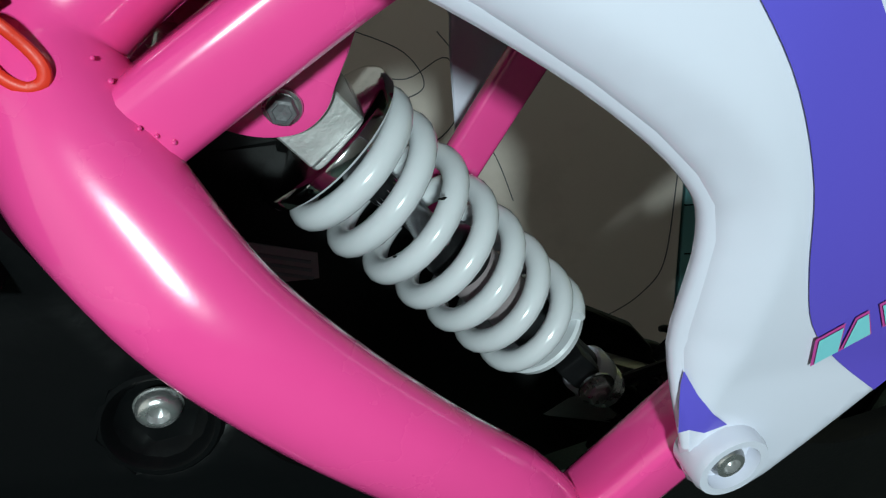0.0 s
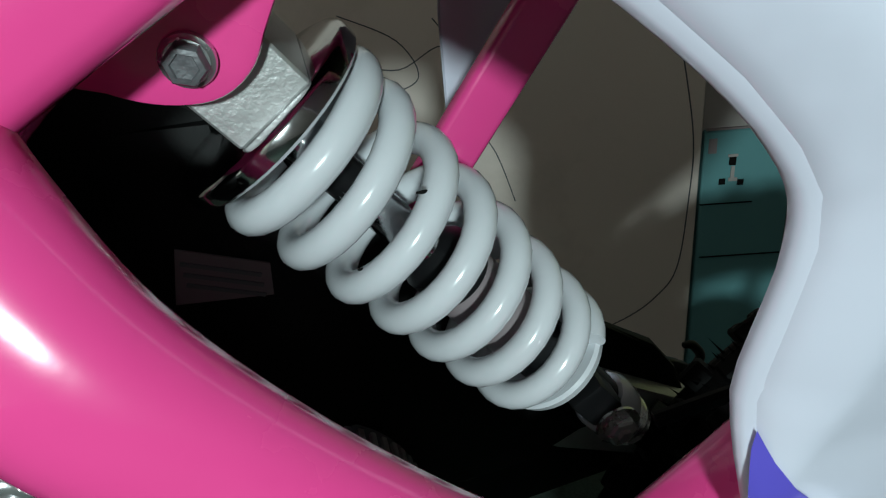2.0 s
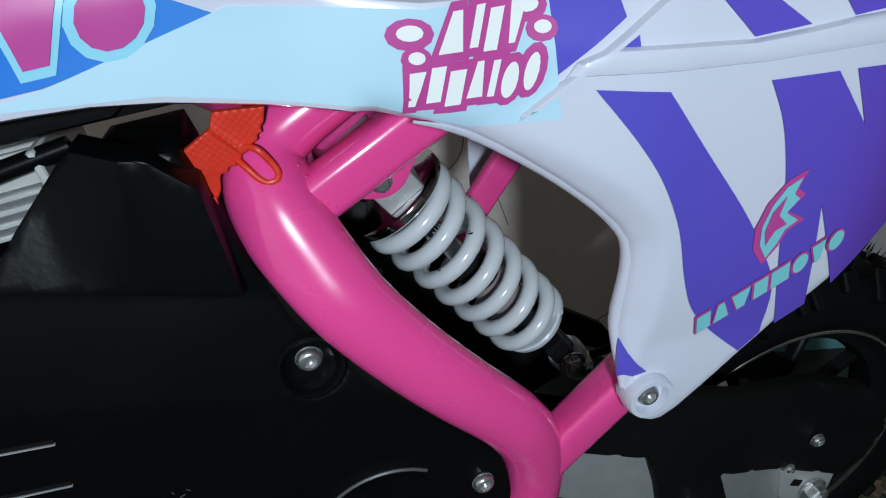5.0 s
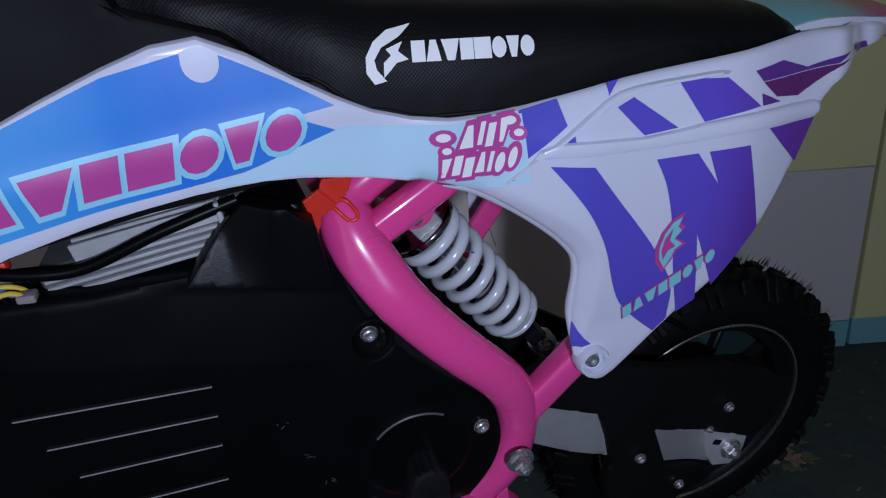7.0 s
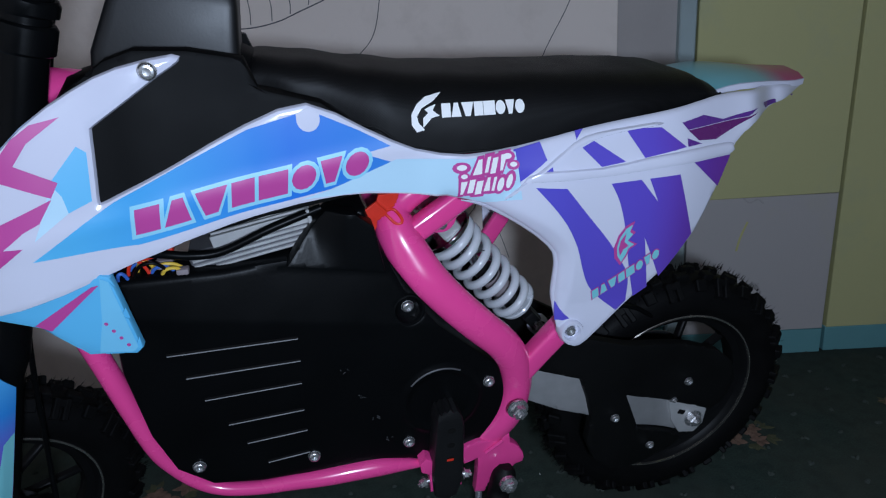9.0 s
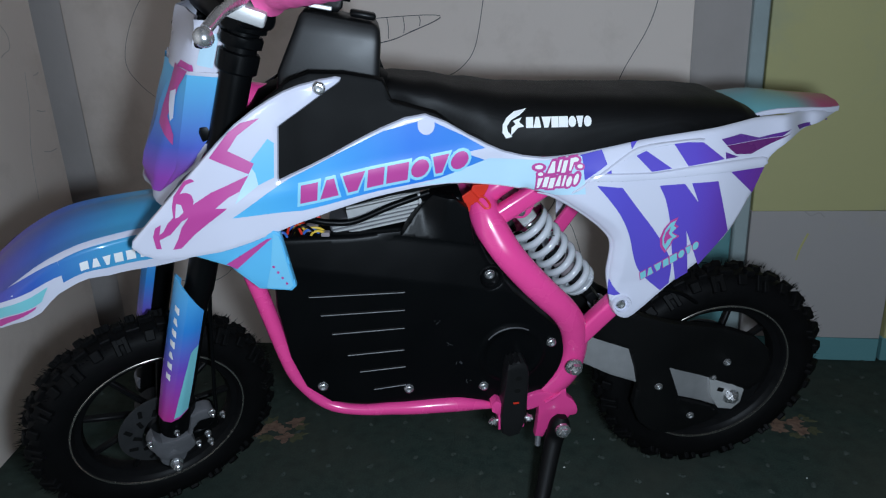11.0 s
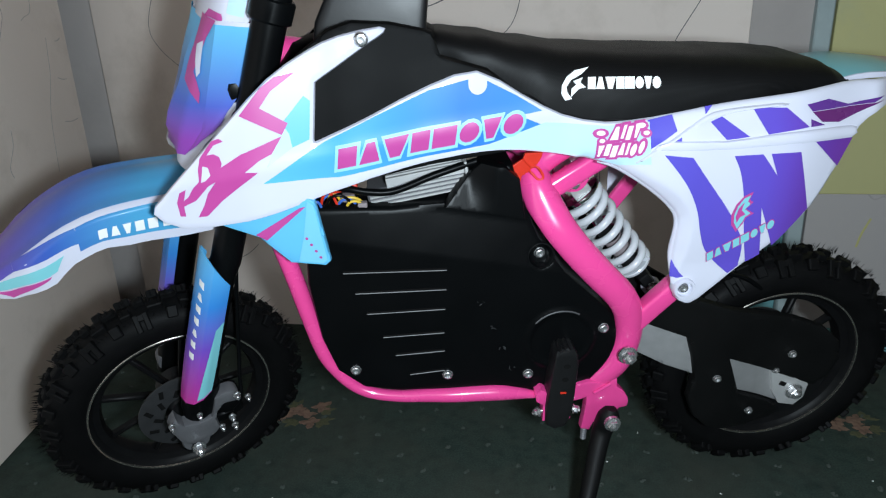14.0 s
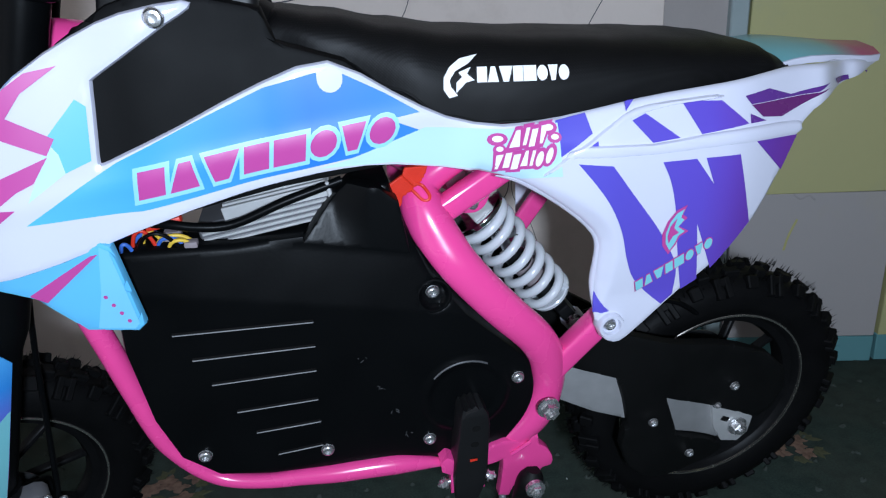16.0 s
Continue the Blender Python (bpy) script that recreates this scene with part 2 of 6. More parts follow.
def dist_to(px, pz, poly):
    best = 9.0
    for (ax, az), (bx, bz) in zip(poly, poly[1:] + poly[:1]):
        dx, dz = bx - ax, bz - az
        k = max(0.0, min(1.0, ((px - ax) * dx + (pz - az) * dz) / (dx * dx + dz * dz + 1e-12)))
        best = min(best, math.hypot(px - ax - k * dx, pz - az - k * dz))
    return best


def inside(px, pz, poly):
    hit = False
    for (ax, az), (bx, bz) in zip(poly, poly[1:] + poly[:1]):
        if (az > pz) != (bz > pz) and px < (bx - ax) * (pz - az) / (bz - az) + ax:
            hit = not hit
    return hit


def smooth_loop(pts, per=4, closed=True):
    """Catmull-Rom through the points."""
    n, out = len(pts), []
    last = n if closed else n - 1
    for i in range(last):
        p = [pts[(i + k) % n] if closed else pts[max(0, min(n - 1, i + k))] for k in (-1, 0, 1, 2)]
        for j in range(per):
            t = j / per
            out.append(tuple(0.5 * (2 * b + (c - a) * t + (2 * a - 5 * b + 4 * c - d) * t * t + (3 * b - a - 3 * c + d) * t ** 3) for a, b, c, d in zip(*p)))
    if not closed:
        out.append(tuple(pts[-1]))
    return out


def sheet(outline, depth, thick, step=0.012, edge=0.004, per=1):
    """A moulded panel: an outline in x, z lifted to y = depth(x, z), with rounded rims and a back."""
    from mathutils.geometry import delaunay_2d_cdt
    loop = [tuple(p) for p in (smooth_loop(outline, per) if per > 1 else outline)]
    ring = []
    for a, b in zip(loop, loop[1:] + loop[:1]):
        n = max(1, int(math.dist(a, b) / step))
        ring += [(a[0] + (b[0] - a[0]) * k / n, a[1] + (b[1] - a[1]) * k / n) for k in range(n)]
    pts = list(ring)
    x0, x1 = min(p[0] for p in ring), max(p[0] for p in ring)
    z0, z1 = min(p[1] for p in ring), max(p[1] for p in ring)
    if edge:
        m = len(ring)
        for i in range(m):
            (ax, az), (bx, bz) = ring[i - 1], ring[(i + 1) % m]
            l = math.hypot(bx - ax, bz - az) + 1e-9
            for f in (0.35, 1.05):
                for s in (1, -1):
                    q = (ring[i][0] - s * (bz - az) / l * edge * f, ring[i][1] + s * (bx - ax) / l * edge * f)
                    if inside(*q, loop) and dist_to(*q, loop) > edge * f * 0.8:
                        pts.append(q)
    nx, nz = int((x1 - x0) / step) + 1, int((z1 - z0) / step) + 1
    for i in range(nx):
        for j in range(nz):
            q = (x0 + (i + 0.5 * (j % 2)) * step, z0 + j * step)
            if inside(*q, loop) and dist_to(*q, loop) > max(edge * 1.3, step * 0.4):
                pts.append(q)
    vs, _, fs, *_ = delaunay_2d_cdt([Vector(p) for p in pts], [], [list(range(len(ring)))], 1, 1e-6)
    bm = bmesh.new()
    front, back = [], []
    for v in vs:
        d = dist_to(v.x, v.y, loop) if edge else 1
        drop = edge - math.sqrt(max(0, edge * edge - max(0, edge - d) ** 2)) if edge else 0
        y = depth(v.x, v.y)
        front.append(bm.verts.new((v.x, y + drop, v.y)))
        back.append(bm.verts.new((v.x, y + max(thick, drop + 0.0005), v.y)) if thick else None)
    seen = {}
    for f in fs:
        bm.faces.new([front[i] for i in f])
        if thick:
            bm.faces.new([back[i] for i in reversed(f)])
            for a, b in zip(f, f[1:] + f[:1]):
                seen[(a, b)] = 1
    if thick:
        for a, b in seen:
            if (b, a) not in seen:
                bm.faces.new([front[b], front[a], back[a], back[b]])
    return bm


def tube(path, radius, sides=14, closed_ends=True, per=6, smooth=True):
    """A round bar swept along a smoothed path; radius a number or one a point."""
    rs = radius if isinstance(radius, (list, tuple)) else [radius] * len(path)
    q = [(*p, r) for p, r in zip(path, rs)]
    q = smooth_loop(q, per, False) if smooth and len(path) > 2 else q
    bm = bmesh.new()
    rings, up = [], None
    for i, p in enumerate(q):
        a, b = Vector(q[max(0, i - 1)][:3]), Vector(q[min(len(q) - 1, i + 1)][:3])
        t = (b - a).normalized()
        if up is None:
            up = t.orthogonal().normalized()
        up = (up - t * up.dot(t)).normalized()
        w = t.cross(up)
        rings.append([bm.verts.new(Vector(p[:3]) + (up * math.cos(k * math.tau / sides) + w * math.sin(k * math.tau / sides)) * p[3]) for k in range(sides)])
    for r, s in zip(rings, rings[1:]):
        for k in range(sides):
            bm.faces.new((r[k], r[(k + 1) % sides], s[(k + 1) % sides], s[k]))
    if closed_ends:
        bm.faces.new(rings[0][::-1])
        bm.faces.new(rings[-1])
    return bm


def lathe(profile, sides=48, closed=False):
    """(r, h) turned round the y axis."""
    bm = bmesh.new()
    rings = [[bm.verts.new((r * math.cos(k * math.tau / sides), h, r * math.sin(k * math.tau / sides))) for k in range(sides)] for r, h in profile]
    pairs = list(zip(rings, rings[1:])) + ([(rings[-1], rings[0])] if closed else [])
    for a, b in pairs:
        for k in range(sides):
            bm.faces.new((a[k], a[(k + 1) % sides], b[(k + 1) % sides], b[k]))
    if not closed:
        for r in (rings[0], rings[-1]):
            if (r[0].co - r[len(r) // 2].co).length > 1e-5:
                bm.faces.new(r)
    return bm


def block(x, y, z, sx, sy, sz, bevel=0.002, segments=2):
    bm = bmesh.new()
    bmesh.ops.create_cube(bm, size=1)
    bmesh.ops.scale(bm, vec=(sx, sy, sz), verts=bm.verts)
    if bevel:
        bmesh.ops.bevel(bm, geom=bm.edges[:], offset=bevel, segments=segments, affect="EDGES", profile=0.5)
    bmesh.ops.translate(bm, vec=(x, y, z), verts=bm.verts)
    return bm


def moved(bm, m):
    bmesh.ops.transform(bm, matrix=m, verts=bm.verts)
    return bm


def join(*bms):
    out = bms[0]
    for b in bms[1:]:
        me = bpy.data.meshes.new("tmp")
        b.to_mesh(me)
        b.free()
        out.from_mesh(me)
        bpy.data.meshes.remove(me)
    return out


def loft(sections, cap=True):
    """Skins closed loops of equal count."""
    bm = bmesh.new()
    rings = [[bm.verts.new(p) for p in s] for s in sections]
    n = len(rings[0])
    for a, b in zip(rings, rings[1:]):
        for k in range(n):
            bm.faces.new((a[k], a[(k + 1) % n], b[(k + 1) % n], b[k]))
    if cap:
        bm.faces.new(rings[0][::-1])
        bm.faces.new(rings[-1])
    return bm


def table(rows):
    """Piecewise smooth function through (x, value) rows."""
    def f(x):
        if x <= rows[0][0]:
            return rows[0][1]
        for (a, u), (b, v) in zip(rows, rows[1:]):
            if x <= b:
                k = (x - a) / (b - a)
                k = k * k * (3 - 2 * k)
                return u + (v - u) * k
        return rows[-1][1]
    return f


def bolt_mesh(r, h, socket=True):
    """A button-head screw with a hex socket, its head towards -y."""
    prof = [(r * 1.08, 0.0), (r * 1.08, -h * 0.12), (r, -h * 0.16), (r * 0.98, -h * 0.6), (r * 0.8, -h * 0.92), (r * 0.55, -h)]
    prof += [(r * 0.5, -h), (r * 0.45, -h * 0.55), (0.0001, -h * 0.5)] if socket else [(0.0001, -h * 1.02)]
    bm = lathe(prof, 24)
    me = bpy.data.meshes.new("bolt")
    bmesh.ops.recalc_face_normals(bm, faces=bm.faces[:])
    bm.to_mesh(me)
    bm.free()
    me.materials.append(STEEL)
    me.shade_smooth()
    me.set_sharp_from_angle(angle=radians(40))
    return me


def hexnut(r, h):
    bm = lathe([(r * 1.35, 0), (r * 1.35, -h * 0.2), (r * 1.05, -h * 0.25)], 24)
    bm2 = lathe([(r, -h * 0.2), (r, -h * 0.85), (r * 0.85, -h), (r * 0.45, -h), (r * 0.45, -h * 1.3), (r * 0.3, -h * 1.4), (0.0001, -h * 1.4)], 6)
    return join(bm, bm2)


# ---- the room ----
# the main wall runs from (-0.388, 0.623) at a slight angle to the bike
W0, WD = Vector((-0.388, 0.623, 0)), Vector((0.9637, -0.2670, 0))
WN = Vector((-0.2670, -0.9637, 0))  # towards the room
WALLM = Matrix(((WD.x, -WN.x, 0, W0.x), (WD.y, -WN.y, 0, W0.y), (0, 0, 1, 0), (0, 0, 0, 1)))  # local x along, y into the wall


def on_wall(name, u0, u1, z0, z1, front, thick, mat, bevel=0.0015):
    """A board of the wall: from u0 to u1 along it, its face at depth front (minus: proud)."""
    bm = block((u0 + u1) / 2, front + thick / 2, (z0 + z1) / 2, u1 - u0, thick, z1 - z0, bevel, 1)
    return part(name, moved(bm, WALLM), mat)


floor_bm = block(0.3, -0.8, -0.03, 5.0, 5.0, 0.06, 0)
tagged(part("floor", floor_bm, CARPET), "dark green patterned carpet laid on the floor", "carpet", kind="structure")
tagged(on_wall("wall_north", -0.385, 1.012, 0.0, 2.4, 0.0, 0.10, WALL), "off-white wall board with pencil scribbles", "wall", kind="structure")
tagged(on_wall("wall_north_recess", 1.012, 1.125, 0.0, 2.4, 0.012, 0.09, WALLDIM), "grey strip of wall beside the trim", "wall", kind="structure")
tagged(on_wall("trim", 1.1215, 1.152, 0.0, 2.4, -0.006, 0.10, TRIMP, 0.003), "pale teal painted upright trim", "trim", kind="structure")
tagged(on_wall("wall_panel_yellow", 1.157, 1.447, 0.345, 2.4, 0.0, 0.08, YELLOW), "faded yellow painted wall panel", "wall", kind="structure")
tagged(on_wall("wall_panel_grey", 1.157, 1.447, 0.0545, 0.345, 0.0008, 0.08, PANELGREY), "grey-pink painted lower wall panel with smears", "wall", kind="structure")
tagged(on_wall("wall_panel_foot", 1.157, 1.447, 0.0, 0.0545, 0.0002, 0.08, TEAL), "teal painted foot of the wall panel", "wall", kind="structure")
tagged(on_wall("wall_far_panel", 1.456, 2.6, 0.0545, 2.4, 0.004, 0.08, YELLOW), "faded yellow painted wall panel", "wall", kind="structure")
tagged(on_wall("wall_far_foot", 1.456, 2.6, 0.0, 0.0545, 0.005, 0.08, TEAL), "teal painted foot of the wall panel", "wall", kind="structure")
# added sheet: its near-black colour stands for the shade in the panel gaps
tagged(on_wall("wall_gap_backing", 1.0, 2.7, 0.0, 2.4, 0.12, 0.02, VOID), "near-black sheet standing in for the shade behind the wall panels", "wall", kind="structure")
teal_box = on_wall("wall_box", 1.016, 1.119, 0.0, 0.315, 0.002, 0.012, TEAL, 0.002)
tagged(teal_box, "chipped teal painted board with cut-outs for a socket", "board", kind="structure")
for i, (u, z, w, h, m) in enumerate(((1.049, 0.279, 0.0075, 0.0095, VOID), (1.039, 0.255, 0.007, 0.007, VOID), (1.060, 0.253, 0.007, 0.007, VOID), (1.050, 0.266, 0.004, 0.014, FAINT), (1.051, 0.257, 0.010, 0.004, FAINT), (1.049, 0.2855, 0.011, 0.003, FAINT), (1.025, 0.298, 0.009, 0.017, PAPER), (1.046, 0.317, 0.058, 0.0022, PAPER), (1.046, 0.228, 0.060, 0.0013, VOID), (1.068, 0.160, 0.095, 0.0013, VOID))):
    p = on_wall("socket_cutout", u - w / 2, u + w / 2, z - h / 2, z + h / 2, 0.0005, 0.004, m, 0)
    p.parent = teal_box
# the board on the left, standing out from the wall
tagged(part("wall_west", block(-0.845, -0.97, 1.2, 0.10, 3.26, 2.4, 0.002, 1), WALL), "off-white wall board with faint scribbles", "wall", kind="structure")
tagged(on_wall("wall_corner", -0.80, -0.387, 0.0, 2.4, 0.022, 0.05, WALLSHADE), "corner strip of the wall, its shade put into the paint colour", "wall", kind="structure")
tagged(part("wall_south", block(0.3, -3.1, 1.2, 5.0, 0.1, 2.4, 0), WALLDIM), "plain wall behind the camera", "wall", kind="structure")
tagged(part("wall_east", block(2.7, -1.4, 1.2, 0.1, 3.6, 2.4, 0), WALLDIM), "plain side wall", "wall", kind="structure")
tagged(part("ceiling", block(0.3, -0.8, 2.45, 5.0, 5.0, 0.1, 0), WALLDIM), "plain ceiling", "ceiling", kind="structure")


def pencil(name, pts, label, smooth=True, r=0.0011):
    """A hair-thin pencil line drawn on the wall."""
    bm = tube([(u, -0.0004, z) for u, z in pts], r, 4, per=6, smooth=smooth)
    bmesh.ops.scale(bm, vec=(1, 0.35, 1), verts=bm.verts)
    return tagged(part(name, moved(bm, WALLM), PENCIL), label, "drawing")


pencil("pencil_drawing", [(0.598, 0.85), (0.592, 0.80), (0.572, 0.706), (0.54, 0.665), (0.503, 0.646), (0.44, 0.62), (0.40, 0.60)], "curved pencil line on the wall")
pencil("pencil_drawing", [(0.95, 0.86), (0.945, 0.80), (0.925, 0.73), (0.874, 0.636), (0.85, 0.55), (0.84, 0.48)], "curved pencil line on the wall")
spike = [(0.271, 0.766), (0.36, 0.775), (0.50, 0.773), (0.43, 0.742), (0.386, 0.728), (0.33, 0.722), (0.27, 0.73)]
pencil("pencil_drawing", spike, "pencil drawing of a spike on the wall")
for u, a, b in ((0.31, 0.770, 0.726), (0.345, 0.773, 0.728), (0.385, 0.775, 0.732), (0.42, 0.775, 0.742), (0.455, 0.775, 0.755)):
    pencil("pencil_drawing", [(u, a), (u + 0.002, (a + b) / 2), (u, b)], "short pencil stroke across a drawn spike")
pencil("pencil_drawing", [(-0.12, 0.90), (-0.20, 0.82), (-0.245, 0.72), (-0.22, 0.66), (-0.147, 0.60)], "large faint pencil loop on the wall", r=0.0007)
pencil("pencil_drawing", [(0.97, 0.46), (0.985, 0.40), (1.002, 0.31), (1.002, 0.24), (0.994, 0.15), (0.97, 0.11), (0.93, 0.08), (0.86, 0.05)], "curved pencil line low on the wall")
pencil("pencil_drawing", [(0.62, 0.47), (0.68, 0.44), (0.70, 0.40), (0.66, 0.385), (0.60, 0.39), (0.57, 0.37)], "pencil scribble on the wall", r=0.0009)
pencil("pencil_drawing", [(0.63, 0.42), (0.68, 0.41), (0.73, 0.43), (0.74, 0.37), (0.70, 0.33), (0.64, 0.34)], "pencil scribble on the wall", r=0.0009)
pencil("pencil_drawing", [(0.72, 0.46), (0.745, 0.42), (0.75, 0.36), (0.78, 0.31), (0.80, 0.25)], "pencil scribble on the wall", r=0.0009)
pencil("pencil_drawing", [(-0.20, 0.17), (-0.13, 0.165), (-0.08, 0.185), (-0.05, 0.21)], "pencil scribble low on the wall", r=0.0009)
for line, r in (([(0.609, 0.691), (0.620, 0.692), (0.632, 0.697)], 0.0010), ([(0.589, 0.617), (0.608, 0.613), (0.625, 0.613)], 0.0010), ([(0.581, 0.527), (0.610, 0.524), (0.637, 0.527)], 0.0010),
                ([(0.575, 0.698), (0.568, 0.660), (0.560, 0.622), (0.526, 0.535), (0.512, 0.431)], 0.0006), ([(0.505, 0.805), (0.512, 0.798), (0.540, 0.771), (0.535, 0.745), (0.510, 0.735), (0.498, 0.728)], 0.0006),
                ([(0.434, 0.755), (0.437, 0.735), (0.427, 0.717), (0.410, 0.690), (0.391, 0.670), (0.385, 0.682)], 0.0006), ([(0.377, 0.534), (0.372, 0.505), (0.348, 0.470), (0.352, 0.450)], 0.0008)):
    tagged(part("pencil_drawing", tube([(-0.7948, y, z) for y, z in line], r, 4, per=5), FAINT), "faint pencil stroke on the side board", "drawing")


def crayon(pts, mat, label, r=0.0022):
    """A broad faint crayon stroke on the painted panels."""
    bm = tube([(u, -0.0002, z) for u, z in pts], r, 6, per=5)
    bmesh.ops.scale(bm, vec=(1, 0.2, 1), verts=bm.verts)
    return tagged(part("crayon_stroke", moved(bm, WALLM), mat), label, "drawing")


crayon([(1.256, 0.236), (1.262, 0.264), (1.274, 0.296)], CRAYON, "short yellow crayon stroke on the grey panel")
crayon([(1.262, 0.345), (1.275, 0.335), (1.290, 0.341), (1.302, 0.332)], FAINT, "grey smear on the panel", 0.0016)


def leaf_shape(bm, x, y, turn, length, width, rnd, lift):
    """One woven petal or leaf: a ragged pointed blade lying on the pile."""
    rows, n = [], 6
    for k in range(n + 1):
        f = k / n
        w = width * (math.sin(math.pi * min(1.0, 0.12 + 0.88 * f)) ** 0.8) * rnd.uniform(0.8, 1.2)
        row = []
        for q in (-1, 0, 1):
            u, v = length * f + rnd.uniform(-0.0006, 0.0006), w * q
            row.append(bm.verts.new((x + u * math.cos(turn) - v * math.sin(turn), y + u * math.sin(turn) + v * math.cos(turn), lift + (0.0010 if q == 0 else rnd.uniform(-0.0002, 0.0003)))))
        rows.append(row)
    for a, b in zip(rows, rows[1:]):
        for q in (0, 1):
            bm.faces.new((a[q], a[q + 1], b[q + 1], b[q]))


def carpet_patch(x, y, s, seed):
    """A woven bunch of tan flowers among olive leaves, a little proud of the pile."""
    rnd = random.Random(seed)
    p = None
    for k in range(9):
        a0, far = k * 2.4 + rnd.uniform(-0.4, 0.4), rnd.uniform(0.013, 0.028) * s
        cx, cy = (x, y) if k == 0 else (x + far * 1.2 * math.cos(a0), y + far * math.sin(a0))
        bm = bmesh.new()
        turn = rnd.uniform(0, math.tau)
        if k < 5:
            for q in range(5):
                if rnd.random() < 0.9:
                    leaf_shape(bm, cx, cy, turn + q * math.tau / 5 + rnd.uniform(-0.2, 0.2), rnd.uniform(0.012, 0.019) * s, rnd.uniform(0.0042, 0.0062) * s, rnd, 0.0010 + 0.0002 * q)
        else:
            for q in range(3):
                leaf_shape(bm, cx, cy, a0 + (q - 1) * 0.8, rnd.uniform(0.014, 0.022) * s, rnd.uniform(0.0040, 0.0060) * s, rnd, 0.0007 + 0.0001 * q)
        if k == 0:
            p = tagged(part("carpet_flower", bm, FLOWER), "tan flower motif woven into the green carpet", "carpet motif", "carpet flowers")
        else:
            part("petal" if k < 5 else "leaf", bm, FLOWER if k < 5 else LEAF, p)


for i, (x, y, s) in enumerate(((-0.29, 0.20, 1.35), (0.677, 0.039, 1.1), (0.09, -0.13, 0.9), (-0.47, -0.16, 1.0), (0.98, 0.02, 1.0), (0.30, 0.28, 0.9), (0.62, -0.42, 1.0), (-0.15, -0.5, 1.0))):
    carpet_patch(x, y, s, i)
rnd = random.Random(7)
tufts = bmesh.new()
for i in range(-10, 16):
    for j in range(-12, 9):
        x, y = i * 0.075 + (0.037 if j % 2 else 0) + rnd.uniform(-0.008, 0.008), j * 0.06 + rnd.uniform(-0.008, 0.008)
        for q in range(4):
            tx, ty, w = x + rnd.uniform(-0.004, 0.004), y + rnd.uniform(-0.003, 0.003), rnd.uniform(0.0022, 0.0042)
            ring = [tufts.verts.new((tx + w * math.cos(k * math.tau / 5), ty + w * math.sin(k * math.tau / 5), 0.0003)) for k in range(5)]
            tip = tufts.verts.new((tx, ty, rnd.uniform(0.0028, 0.0052)))
            for k in range(5):
                tufts.faces.new((ring[k], ring[(k + 1) % 5], tip))
tagged(part("carpet_specks", tufts, SPECK), "small paler specks woven into the carpet", "carpet motif", kind="stuff")
crumbs = bmesh.new()
for i in range(16):
    x, y = rnd.uniform(-0.5, 0.7), rnd.uniform(-0.35, 0.3)
    crumbs = join(crumbs, moved(block(0, 0, 0.0012, rnd.uniform(0.002, 0.004), 0.0010, 0.0010, 0), pose(x, y, 0, 0, 0, rnd.uniform(0, 180))))
tagged(part("carpet_lint", crumbs, WHITEINK), "tiny pale bits of lint on the carpet", "lint", kind="stuff")

# ---- the electric dirt bike, leaning on its stand ----
LEAN = 9.07
bike = new("dirt_bike")
bike.matrix_world = pose(0, 0, 0, LEAN, 0, 0)
tagged(bike, "pink and white child's electric dirt bike on its side stand", "motorbike")
# steering: the front end is turned towards the stand side
HEAD = Vector((-0.425, 0, 0.188))
AX = Vector((0.305, 0, 0.952)).normalized()
STEER = Matrix.Translation((0, 0.015, 0)) @ Matrix.Translation(HEAD) @ Matrix.Rotation(radians(27), 4, AX) @ Matrix.Translation(-HEAD)
R_TYRE = 0.187


def bolts(parent, spots, r=0.006, h=0.006, name="bolt"):
    me = bolt_mesh(r, h)
    for x, y, z in spots:
        share(name, me, parent, pose(x, y, z, rnd.uniform(-4, 4), rnd.uniform(0, 60), rnd.uniform(-4, 4)))


